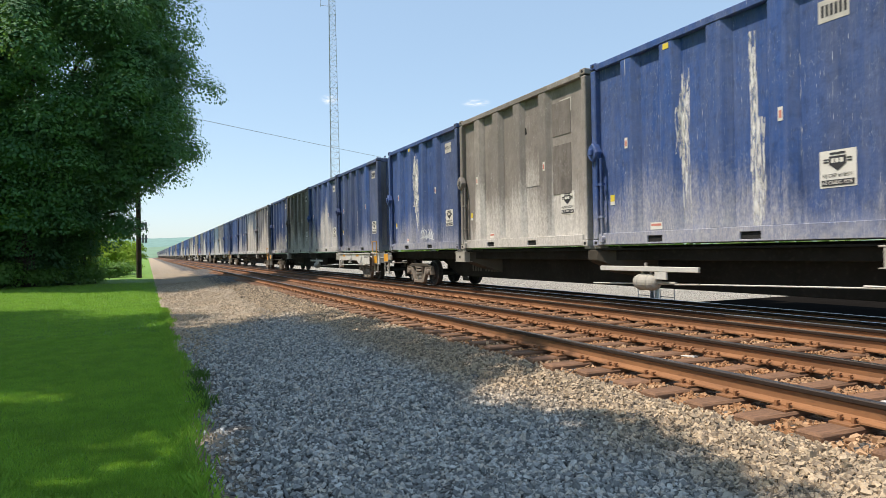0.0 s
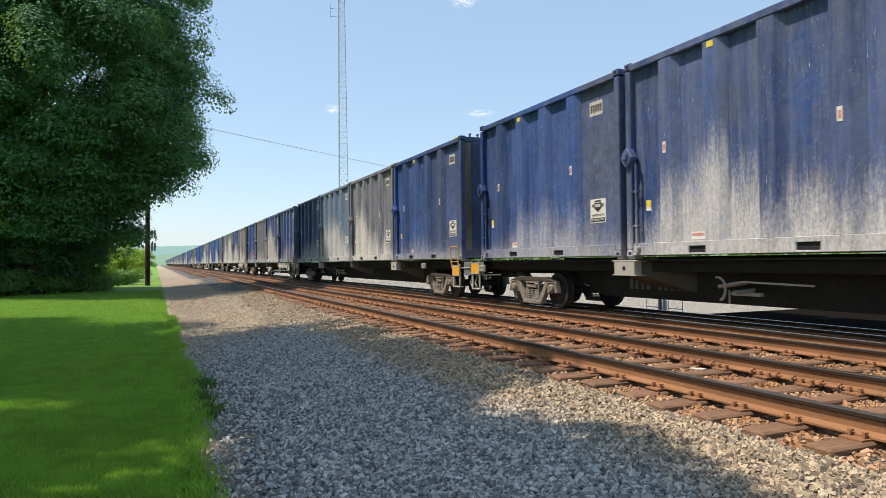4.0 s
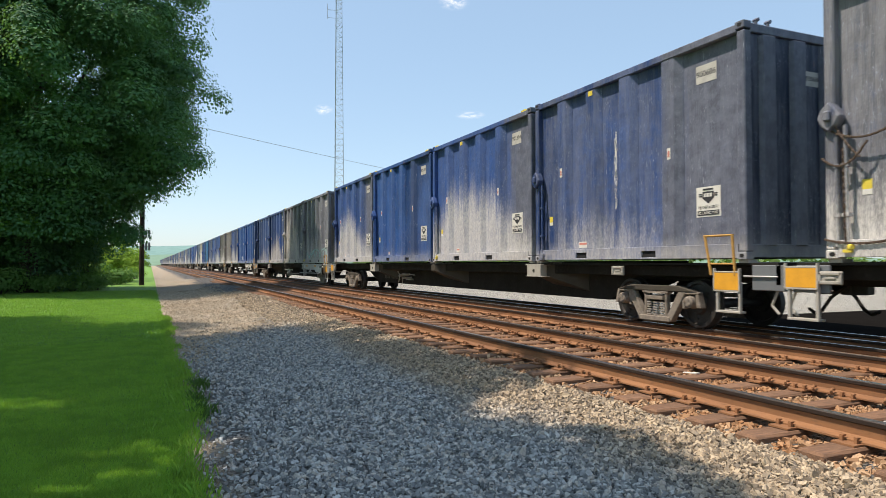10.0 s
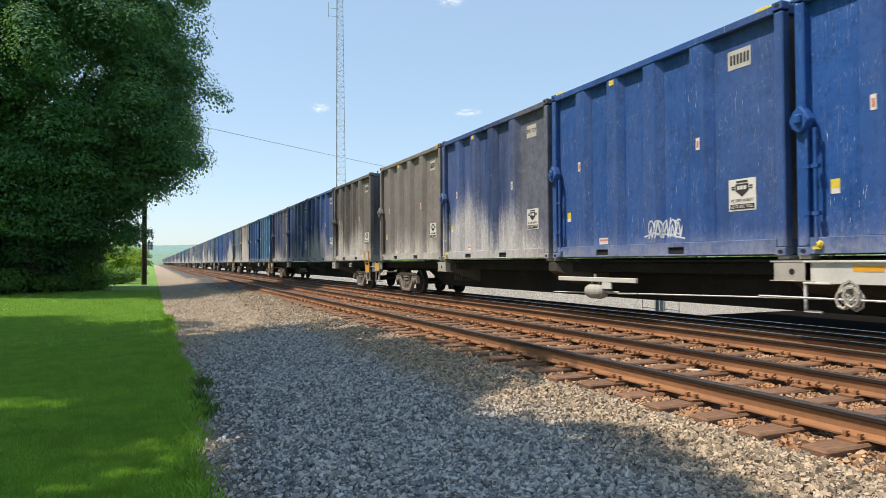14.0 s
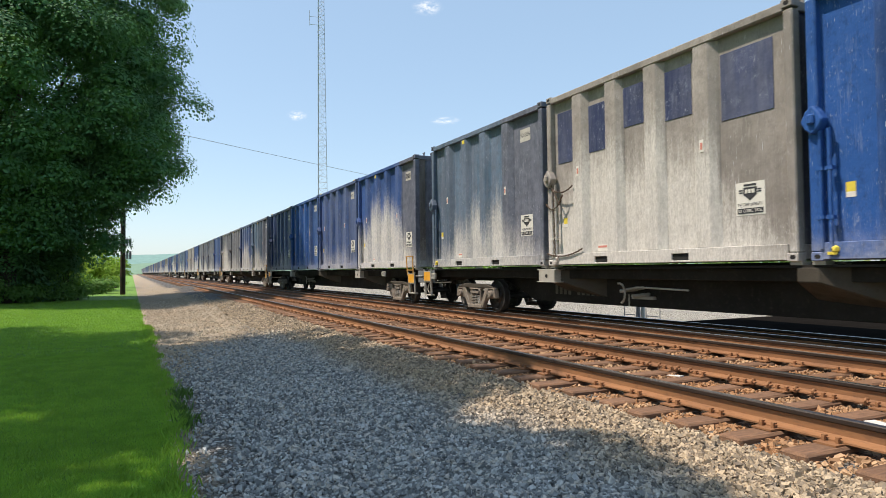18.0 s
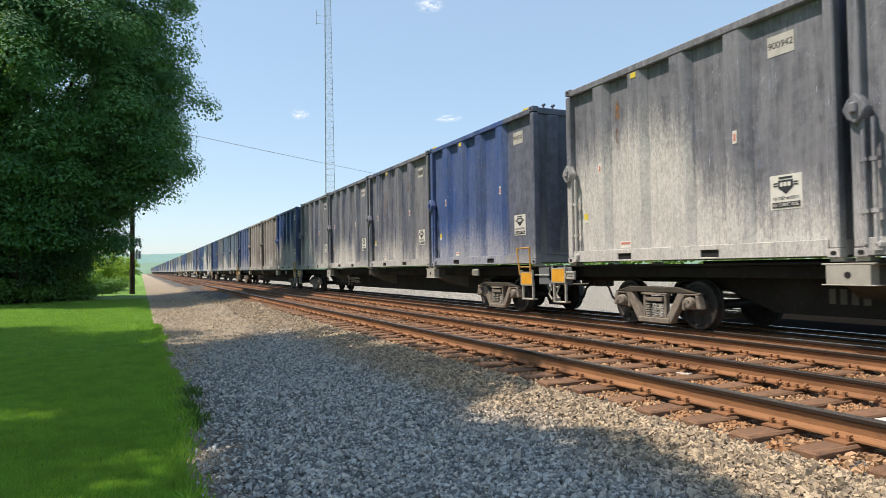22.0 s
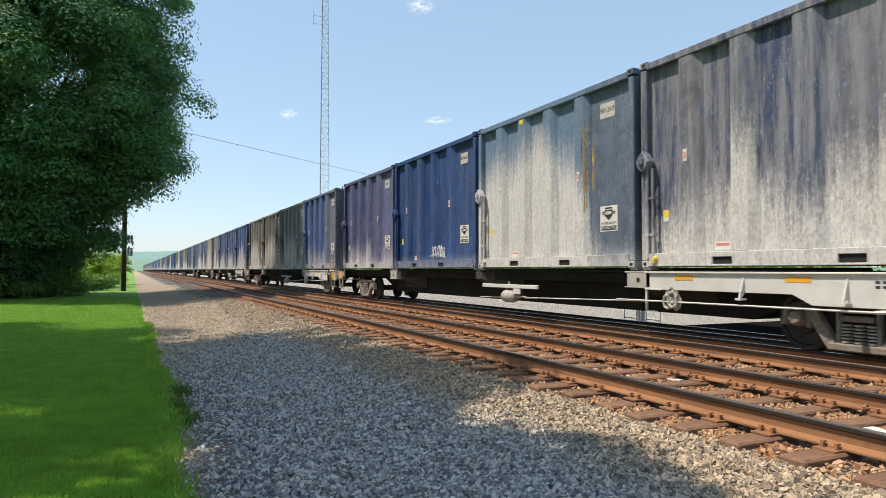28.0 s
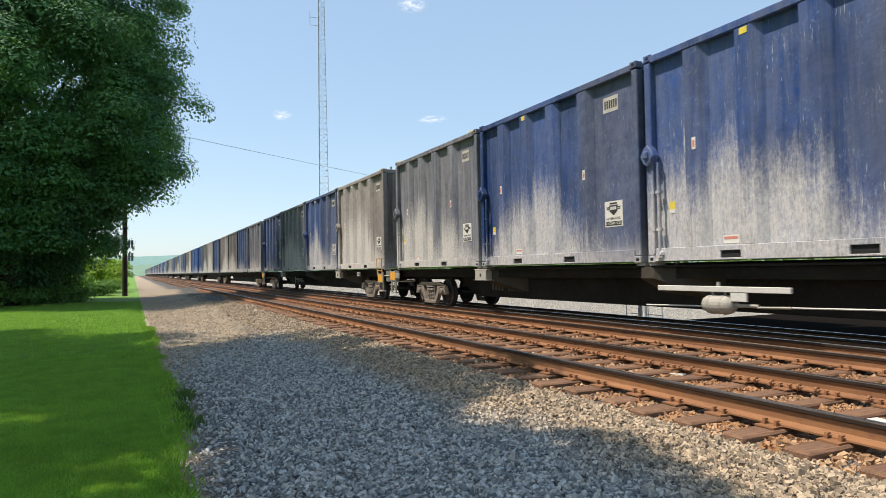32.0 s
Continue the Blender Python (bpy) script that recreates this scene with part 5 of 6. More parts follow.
TRAIN = []          # (thing, offset along the train, height)
WHEELS = []
OTHER = ["N2", "N1 ", "G2", "K2", "B1", "A2", "W2", "N3"]
for car in range(1, 42):
    rear = FIRST + car * CAR                      # trailing edge of the last box
    near = car <= NEAR_CARS
    mid = rear - C_LEN / 2 - 1.5 * PITCH
    root, sets = flat_car(car in WHITE_ENDS, near)
    TRAIN.append((root, mid, 0.0))
    WHEELS += [(ws, mid + y, y) for ws, y in sets]
    codes = LOADS[car].split() if car in LOADS else [OTHER[(car * 3 + j * 5 + car // 3) % 8].strip() for j in range(4)]
    for j, code in enumerate(codes):
        i = 3 - j
        TRAIN.append((waste_container(code, car, i), rear - C_LEN / 2 - i * PITCH, DECK))


# ---- ties, plates, spikes ----
def track_bed():
    """Wooden ties under both tracks, each a part of its track, with steel plates and clips at the near rails."""
    bm = bmesh.new()
    box(bm, -1.28, 1.28, -0.112, 0.112, -0.16, 0.0)
    me = to_mesh("tie", bm, 0.018)
    me.materials.append(M["tie"])
    bm = bmesh.new()
    box(bm, -1.95, 1.95, -0.112, 0.112, -0.16, 0.0)
    wide = to_mesh("tie", bm, 0.018)
    wide.materials.append(M["tie"])
    bm = bmesh.new()
    box(bm, -0.17, 0.17, -0.09, 0.09, 0.0, 0.014)
    for sx in (-1, 1):
        for sy in (-1, 1):
            box(bm, sx * 0.095 - 0.012, sx * 0.095 + 0.012, sy * 0.055 - 0.012, sy * 0.055 + 0.012, 0.014, 0.05)
            box(bm, sx * 0.085 - 0.018, sx * 0.085 + 0.018, sy * 0.055 - 0.014, sy * 0.055 + 0.014, 0.045, 0.058)
    plate = to_mesh("tie_plate", bm)
    plate.materials.append(M["railside"])
    bm = bmesh.new()
    pts = [(-0.09, 0, 0.0), (-0.105, 0, 0.035), (-0.085, 0, 0.06), (-0.055, 0, 0.05)]
    for a, b in zip(pts, pts[1:]):
        rod(bm, a, b, 0.014, 6)
    clip = to_mesh("rail_anchor", bm)
    clip.materials.append(M["railside"])
    rng = random.Random(5)
    near_track = tagged(new("track_ties"), "weathered rust-stained wooden ties of the near track", kind="structure")
    far_track = tagged(new("track_ties"), "weathered wooden ties of the train's track", kind="structure")
    far = []
    for k in range(-30, 420):
        y = 1.1 + k * 0.54 + rng.uniform(-0.03, 0.03)
        for root, x, mesh, rails, z in ((near_track, 5.52, me, (4.77, 6.275), -0.186), (far_track, 9.3, wide, (8.02,), -0.19)):
            if y < 62:
                ob = new("tie", mesh)
                ob.parent = root
                ob.location = (x + rng.uniform(-0.07, 0.07), y, z - rng.uniform(0, 0.012))
                ob.rotation_euler = (0, 0, rng.uniform(-0.02, 0.02))
                if y < 30:
                    for r in rails:
                        p = new("tie_plate", plate)
                        p.parent = root
                        p.location = (r, y, z + 0.001)
                if y < 18 and x < 7:
                    for dy in (-0.16, 0.16):
                        if rng.random() < 0.75:
                            p = new("rail_anchor", clip)
                            p.parent = root
                            p.location = (6.275, y + dy, -0.172)
            else:
                far.append((x, y, 1.28 if x < 7 else 1.95))
    bm = bmesh.new()
    for x, y, w in far:
        box(bm, x - w, x + w, y - 0.11, y + 0.11, -0.3, -0.188)
    thing("far_ties", bm, "distant wooden ties merging into the track bed", kind="stuff", material=M["tie"])


track_bed()


# ---- loose stone, grass ----
def stone_material():
    n = Nodes("broken_stone", 0.8)
    isl = n.t.nodes.new("ShaderNodeNewGeometry").outputs["Random Per Island"]
    v = n.coords()
    p = n.t.nodes.new("ShaderNodeSeparateXYZ")
    n.set(p, 0, v)
    a, big = n.noise(40, v, 4), n.noise(0.7, v, 4)
    grey = n.mix(n.math("POWER", isl, 1.7), (0.14, 0.148, 0.146), (0.84, 0.83, 0.77))
    tan = n.mix(n.math("POWER", isl, 1.3), (0.16, 0.122, 0.082), (0.68, 0.53, 0.345))
    # Shade coloured into the grey; sunlight and rust dust into tan towards the track.
    near = n.ramp(n.math("ADD", p.outputs[0], n.math("MULTIPLY", n.math("SUBTRACT", big, 0.5), 1.2)), 2.8, 3.6)
    c = n.mix(n.math("MAXIMUM", near, n.ramp(p.outputs[1], 15.0, 18.0)), grey, tan)
    c = n.mix(n.ramp(isl, 0.78, 0.82, 0, 0.5), c, (0.33, 0.245, 0.15))
    c = n.mix(n.ramp(a, 0.4, 0.75, 0, 0.5), c, (0.14, 0.132, 0.12))
    n.bump(a, 0.5, 0.006)
    return n.done(c)


def rusty_stone_material():
    n = Nodes("rust_stained_stone", 0.9)
    isl = n.t.nodes.new("ShaderNodeNewGeometry").outputs["Random Per Island"]
    a = n.noise(1.2, n.coords(), 4)
    c = n.mix(n.math("POWER", isl, 1.4), (0.20, 0.12, 0.062), (0.64, 0.44, 0.26))
    c = n.mix(n.ramp(a, 0.35, 0.65, 0.15, 0.8), c, (0.33, 0.155, 0.06))
    return n.done(c)


def sandy_stone_material():
    n = Nodes("sandy_stone", 0.9)
    isl = n.t.nodes.new("ShaderNodeNewGeometry").outputs["Random Per Island"]
    c = n.mix(n.math("POWER", isl, 1.3), (0.23, 0.19, 0.135), (0.66, 0.56, 0.42))
    return n.done(n.mix(n.ramp(n.noise(0.8, n.coords(), 4), 0.4, 0.65, 0, 0.5), c, (0.36, 0.27, 0.17)))


def scatter_stones(name, xs, ys, count, r0, r1, mat, label, rng, avoid=None, fade=0.0):
    ico = np.array([(x, y, z) for x in (-1, 1) for y in (-1, 1) for z in (-1, 1)]) * 0.72
    fc = np.array([(0, 1, 3), (0, 3, 2), (4, 6, 7), (4, 7, 5), (0, 4, 5), (0, 5, 1), (2, 3, 7), (2, 7, 6), (0, 2, 6), (0, 6, 4), (1, 5, 7), (1, 7, 3)])
    # a density that thins with distance
    u = rng.random(count)
    y = ys[0] * (ys[1] / ys[0]) ** (u ** 0.85)
    x = rng.uniform(xs[0], xs[1], count)
    keep = np.ones(count, bool)
    if fade:
        keep &= rng.random(count) < np.clip((x - xs[0]) / fade, 0.12, 1)
    if avoid is not None:
        keep &= avoid(x, y)
    x, y = x[keep], y[keep]
    n = len(x)
    r = rng.uniform(r0, r1, n) * (1 + 0.5 * np.clip((y - 8) / 20, 0, 1)) * np.where(rng.random(n) < 0.1, 1.35, 1)
    sc = rng.uniform(0.55, 1.25, (n, 3)) * np.array([1.1, 0.95, 0.6])
    v = (ico[None] + rng.uniform(-0.42, 0.42, (n, 8, 3))) * sc[:, None, :]
    # most lie on a flat side, turned any way and a little tilted
    q = rng.normal(size=(n, 4)) * np.array([1.0, 0.6, 0.6, 1.0])
    q /= np.linalg.norm(q, axis=1)[:, None]
    w, a, b, c = q.T
    rot = np.stack([np.stack([1 - 2 * (b * b + c * c), 2 * (a * b - c * w), 2 * (a * c + b * w)], -1), np.stack([2 * (a * b + c * w), 1 - 2 * (a * a + c * c), 2 * (b * c - a * w)], -1),
                    np.stack([2 * (a * c - b * w), 2 * (b * c + a * w), 1 - 2 * (a * a + b * b)], -1)], 1)
    v = np.einsum("nij,nkj->nki", rot, v) * r[:, None, None]
    z = ground_height(x, y) + r * rng.uniform(-0.15, 0.6, n)
    v += np.stack([x, y, z], -1)[:, None, :]
    f = fc[None] + (np.arange(n) * 8)[:, None, None]
    return thing(name, raw_mesh(name, v.reshape(-1, 3), f.reshape(-1, 3), mat), label, "stones", kind="stuff")


def make_stones():
    rng = np.random.default_rng(11)
    grey, rusty = stone_material(), rusty_stone_material()

    def off_ties(x, y):
        k = (y - 1.1) / 0.54
        return (np.abs(k - np.round(k)) * 0.54 > 0.12) & (np.abs(x - 4.77) > 0.09) & (np.abs(x - 6.275) > 0.09) & (np.abs(x - 8.02) > 0.09)

    scatter_stones("ballast_stones", (0.38, 4.25), (2.3, 34.0), 118000, 0.011, 0.026, grey, "loose grey broken ballast stone on the shoulder", rng, lambda x, y: (y < 10.5 + 1.1 * x + 4.0 * rng.random(len(x))) | (x > 3.0) , 1.1)
    scatter_stones("path_stones", (0.42, 3.6), (11.0, 42.0), 16000, 0.008, 0.017, sandy_stone_material(), "small tan stones trodden into the sandy strip", rng)
    scatter_stones("ballast_stones", (4.2, 6.85), (1.8, 26.0), 22000, 0.012, 0.028, rusty, "rust-stained ballast stone between the ties", rng, off_ties)
    scatter_stones("ballast_stones", (6.8, 8.6), (2.5, 26.0), 12000, 0.013, 0.028, rusty, "tan ballast stone between the two tracks", rng, off_ties)


make_stones()


def far_side_stones():
    rng = np.random.default_rng(19)
    grey = bpy.data.materials["broken_stone"]
    # the shoulder behind the viewer: the same stone, thinner
    ob = scatter_stones("ballast_stones", (0.38, 4.25), (1.0, 10.0), 9000, 0.015, 0.027, grey, "loose grey broken ballast stone behind the viewer", rng)
    me = ob.data
    co = np.empty(len(me.vertices) * 3, dtype=np.float32)
    me.vertices.foreach_get("co", co)
    co[1::3] = 3.3 - co[1::3]
    me.vertices.foreach_set("co", co)
    me.flip_normals()


far_side_stones()


def blade_material(name, a, b, c):
    n = Nodes(name, 0.55)
    isl = n.t.nodes.new("ShaderNodeNewGeometry").outputs["Random Per Island"]
    big = n.noise(0.9, n.coords(), 4)
    col = n.mix(isl, a, b)
    col = n.mix(n.ramp(big, 0.4, 0.65, 0, 0.6), col, c)
    col = n.mix(n.ramp(n.noise(3.2, n.coords(), 5, 0.65), 0.42, 0.62, 0, 0.55), col, tuple(x * 0.55 for x in a))
    n.set(n.bsdf, "Base Color", col)
    tr = n.t.nodes.new("ShaderNodeBsdfTranslucent")
    n.set(tr, 0, n.mix(0.5, col, tuple(x * 1.5 for x in b)))
    ms = n.t.nodes.new("ShaderNodeMixShader")
    n.set(ms, 0, 0.35)
    n.t.links.new(n.bsdf.outputs[0], ms.inputs[1])
    n.t.links.new(tr.outputs[0], ms.inputs[2])
    n.t.links.new(ms.outputs[0], n.t.nodes["Material Output"].inputs[0])
    return n.mat


def blades(name, x, y, high, wide, mat, label, rng):
    n = len(x)
    a = rng.uniform(0, 6.283, n)
    h = high * rng.uniform(0.5, 1.2, n)
    lean = rng.uniform(0.1, 0.75, n) * h
    b = rng.uniform(0, 6.283, n)
    z = ground_height(x, y)
    dx, dy = np.cos(a) * wide / 2, np.sin(a) * wide / 2
    mx, my = np.cos(b) * lean, np.sin(b) * lean
    v = np.stack([np.stack([x - dx, y - dy, z - 0.005], -1), np.stack([x + dx, y + dy, z - 0.005], -1), np.stack([x + mx * 0.35 + dx * 0.7, y + my * 0.35 + dy * 0.7, z + h * 0.6], -1), np.stack([x + mx, y + my, z + h], -1)], 1)
    f = np.arange(n * 4).reshape(-1, 4)
    return thing(name, raw_mesh(name, v.reshape(-1, 3), f, mat), label, "grass", kind="stuff")


def make_grass():
    rng = np.random.default_rng(21)
    green = blade_material("grass_blade", (0.155, 0.335, 0.034), (0.30, 0.48, 0.05), (0.20, 0.395, 0.04))

    def edge(y):
        return 0.34 + 0.05 * np.sin(y * 1.9) + 0.05 * np.sin(y * 0.7 + 1) + 0.04 * np.sin(y * 5.1)

    y = 3.6 * (15 / 3.6) ** (rng.random(150000) ** 0.8)
    x = edge(y) - (0.20 * y + 1.0) * rng.random(len(y))
    blades("lawn_grass", x, y, 0.04, 0.007, green, "short mown green lawn grass", rng)
    y = 14 * (44 / 14) ** (rng.random(80000) ** 0.8)
    x = edge(y) - (0.20 * y + 1.0) * rng.random(len(y))
    blades("lawn_grass", x, y, 0.042, 0.02, green, "short mown green lawn grass further off", rng)
    # ragged weeds and dry straw along the gravel's edge
    y = rng.uniform(3.5, 22, 5000)
    x = edge(y) + rng.normal(0.03, 0.06, len(y))
    blades("edge_grass", x, y, 0.10, 0.009, green, "ragged longer grass along the gravel edge", rng)
    straw = blade_material("dry_straw", (0.30, 0.22, 0.10), (0.42, 0.33, 0.17), (0.22, 0.15, 0.07))
    y = rng.uniform(3.5, 16, 1200)
    x = edge(y) + np.abs(rng.normal(0.08, 0.12, len(y)))
    blades("dry_grass", x, y, 0.04, 0.006, straw, "dry straw-coloured grass at the gravel edge", rng)
    # a darker weed clump
    weed = blade_material("weed_blade", (0.06, 0.14, 0.02), (0.10, 0.20, 0.03), (0.08, 0.16, 0.025))
    for cx, cy in ((0.52, 7.6), (0.48, 8.3), (0.58, 9.3)):
        y = rng.normal(cy, 0.16, 130)
        x = rng.normal(cx, 0.06, 130)
        blades("weed_clump", x, y, 0.11, 0.016, weed, "dark leafy weed clump beside the gravel", rng)


make_grass()


# ---- trees ----
def leaf_mesh(name, clumps, per, size, spread, mat, rng):
    """Bent diamond leaves on the upper shells of flattened boughs round the given (n, 3) centres."""
    n = len(clumps) * per
    d = rng.normal(size=(n, 3))
    d /= np.linalg.norm(d, axis=1)[:, None]
    d[:, 2] = np.where(d[:, 2] < -0.25, -d[:, 2], d[:, 2])
    rad = spread * 1.6 * np.repeat(rng.uniform(0.6, 1.25, len(clumps)), per) * rng.uniform(0.55, 1.08, n)
    c = np.repeat(clumps, per, 0) + d * rad[:, None] * np.array([1, 1, 0.85])
    nm = rng.normal(size=(n, 3)) * 0.2 + d * 1.1 + np.array([0, 0, 0.4])
    nm /= np.linalg.norm(nm, axis=1)[:, None]
    t = np.cross(nm, rng.normal(size=(n, 3)))
    t /= np.linalg.norm(t, axis=1)[:, None]
    b = np.cross(nm, t)
    s = size * rng.uniform(0.6, 1.25, n)[:, None]
    v = np.stack([c - t * s * 0.5, c + b * s * 0.42 + nm * s * 0.08, c + t * s * 0.55, c - b * s * 0.42 + nm * s * 0.08], 1)
    return raw_mesh(name, v.reshape(-1, 3), np.arange(n * 4).reshape(-1, 4), mat)


def crown_points(centre, radii, count, rng, inner=0.45, low=-1.0):
    d = rng.normal(size=(count, 3))
    d /= np.linalg.norm(d, axis=1)[:, None]
    d = d[d[:, 2] > low]
    lump = np.array([noise.noise(Vector(p * 2.1 + centre[0])) for p in d])
    r = (inner + (1 - inner) * rng.random(len(d)) ** 0.5) * (0.88 + 0.34 * lump)
    return np.array(centre) + d * r[:, None] * np.array(radii)


def tree(label, base, trunk_r, centre, radii, clumps, per, size, mat, seed, spread=0.75, low=-1.0, extra=(), gaps=(), skirt=None):
    rng = np.random.default_rng(seed)
    root = new("tree")
    root.location = base
    tagged(root, label, "tree")
    off = np.array(base)
    pts = crown_points(centre, radii, clumps, rng, low=low)
    for ce, ra, k in extra:
        pts = np.concatenate([pts, crown_points(ce, ra, k, rng)])
    if skirt:
        # the crown draws in towards its foot on the track side
        pts = pts[pts[:, 0] < skirt[0] + np.maximum(pts[:, 2] - skirt[1], 0) * skirt[2]]
    for gx, gy, gr in gaps:
        # openings in the crown along the sun's rays to these spots on the lawn
        h = (pts[:, 2] + 0.46) / to_sun.z
        pts = pts[np.hypot(pts[:, 0] - to_sun.x * h - gx, pts[:, 1] - to_sun.y * h - gy) > gr]
    bm = bmesh.new()
    c = Vector(centre) - Vector(base)
    ph = [0, 0.12, 0.3, 0.55, 0.8, 1.0]
    prev = None
    for a in ph:
        p = Vector((c.x * a ** 2 * 0.6 + 0.2 * math.sin(a * 5 + seed), c.y * a ** 2 * 0.6, c.z * a))
        rr = trunk_r * (1.25 - 0.95 * a) + (trunk_r * 0.35 if a == 0 else 0)
        if prev:
            rod(bm, prev[0], p, prev[1], 10, rr)
        prev = (p, rr)
    part("trunk", bm, M["bark"], root, "", 0, True)
    bm = bmesh.new()
    for k in range(14):
        a = 0.35 + 0.6 * (k / 14)
        s = Vector((c.x * a ** 2 * 0.6, c.y * a ** 2 * 0.6, c.z * a))
        e = Vector(pts[(k * 37) % len(pts)] - off)
        m = (s + e) / 2 + Vector((0, 0, 0.08 * (e - s).length))
        r0 = trunk_r * (0.5 - 0.3 * a)
        rod(bm, s, m, r0, 7, r0 * 0.6)
        rod(bm, m, e, r0 * 0.6, 6, r0 * 0.15)
        e2 = Vector(pts[(k * 53 + 11) % len(pts)] - off)
        if (e2 - m).length < 5:
            rod(bm, m, e2, r0 * 0.4, 5, r0 * 0.1)
    part("branching", bm, M["bark"], root, "", 0, True)
    me = leaf_mesh("crown", pts - off, per, size, spread, mat, rng)
    part("crown", me, mat, root, "dense green leaves")
    return root


maple = tree("tall dense dark green maple overhanging the lawn", (-6.5, 43.5, -0.46), 0.42, (-4.4, 42.0, 12.8), (8.2, 8.0, 12.0), 540, 680, 0.155, M["leaf"], 1, 0.98, -0.95,
     [((-5.0, 41.5, 5.6), (3.7, 4.2, 3.6), 60), ((-10.0, 43.0, 3.6), (6.5, 4.0, 4.2), 80), ((-6.5, 46.0, 2.6), (4.5, 3.0, 3.2), 50), ((-4.1, 42.5, 13.9), (1.3, 2.0, 1.3), 14)], (), (-0.8, 2.8, 0.75))
# A limb in the lighter shrub green stands for sunlit leaves.
limb_rng = np.random.default_rng(8)
limb = np.stack([limb_rng.uniform(-8.6, -5.5, 26), limb_rng.uniform(38.4, 40.6, 26), limb_rng.uniform(2.0, 16.5, 26)], -1) - np.array((-6.5, 43.5, -0.46))
part("crown", leaf_mesh("crown", limb, 420, 0.16, 0.55, M["shrubleaf"], limb_rng), M["shrubleaf"], maple, "leaves in a lighter green that stands for sunlight")
tree("tall dark green maple behind the lawn", (-15.0, 49.0, -0.46), 0.4, (-14.5, 49.0, 11.0), (9.5, 7.0, 13.0), 230, 320, 0.30, M["leaf"], 2, 1.1, -0.95,
     [((-11.0, 51.0, 3.2), (9.0, 2.5, 3.8), 110)])
# Both stand out of view; crowns placed to throw shade on lawn and gravel.
tree("broad maple beside the lawn", (-12.5, 20.0, -0.46), 0.38, (-11.6, 19.5, 11.5), (6.3, 6.0, 6.5), 110, 260, 0.27, M["leaf"], 3, 0.9, -0.8)
tree("broad maple that shades the lawn and gravel", (-10.2, 12.5, -0.46), 0.4, (-9.8, 12.4, 13.0), (6.6, 7.0, 6.0), 105, 400, 0.28, M["leaf"], 4, 0.8, -0.9,
     [((-6.1, 7.4, 12.0), (3.2, 3.9, 3.0), 31), ((-5.85, 14.5, 12.0), (3.1, 3.4, 3.0), 34), ((-4.4, 5.7, 11.5), (1.0, 1.5, 1.0), 7), ((-4.4, 8.0, 11.7), (0.8, 1.2, 0.8), 4), ((-3.5, 5.0, 11.5), (0.4, 0.5, 0.4), 2)],
     [(0.0, 6.2, 1.4), (-1.4, 8.8, 1.3)])


# Maples added to shade the shrubs and fill the background.
for tx, ty, th, tr, ts in ((-22.0, 50.0, 12.0, 7.5, 41), (-23.0, 66.0, 12.0, 8.0, 42), (-21.0, 74.0, 9.5, 5.0, 43), (-27.0, 38.0, 12.0, 7.0, 44)):
    tree("large dark green maple added to shade and fill behind the lawn", (tx, ty, -0.46), 0.36, (tx, ty, th), (tr, tr * 0.85, th * 0.92), 120, 190, 0.38, M["leaf"], ts, 1.2, -0.97)


def shrub(label, x, y, r, h, clumps, per, size, mat, seed):
    rng = np.random.default_rng(seed)
    root = tagged(new("shrub"), label, "shrub", "undergrowth below the trees")
    root.location = (x, y, -0.46)
    pts = crown_points((0, 0, h * 0.48), (r, r, h * 0.55), clumps, rng, 0.3)
    pts[:, 2] = np.maximum(pts[:, 2], 0.05)
    bm = bmesh.new()
    for k in range(7):
        e = Vector(pts[k * 3 % len(pts)])
        rod(bm, (e.x * 0.1, e.y * 0.1, 0), e, 0.03, 5, 0.01)
    part("stem", bm, M["bark"], root)
    part("crown", leaf_mesh("crown", pts, per, size, 0.42, mat, rng), mat, root)


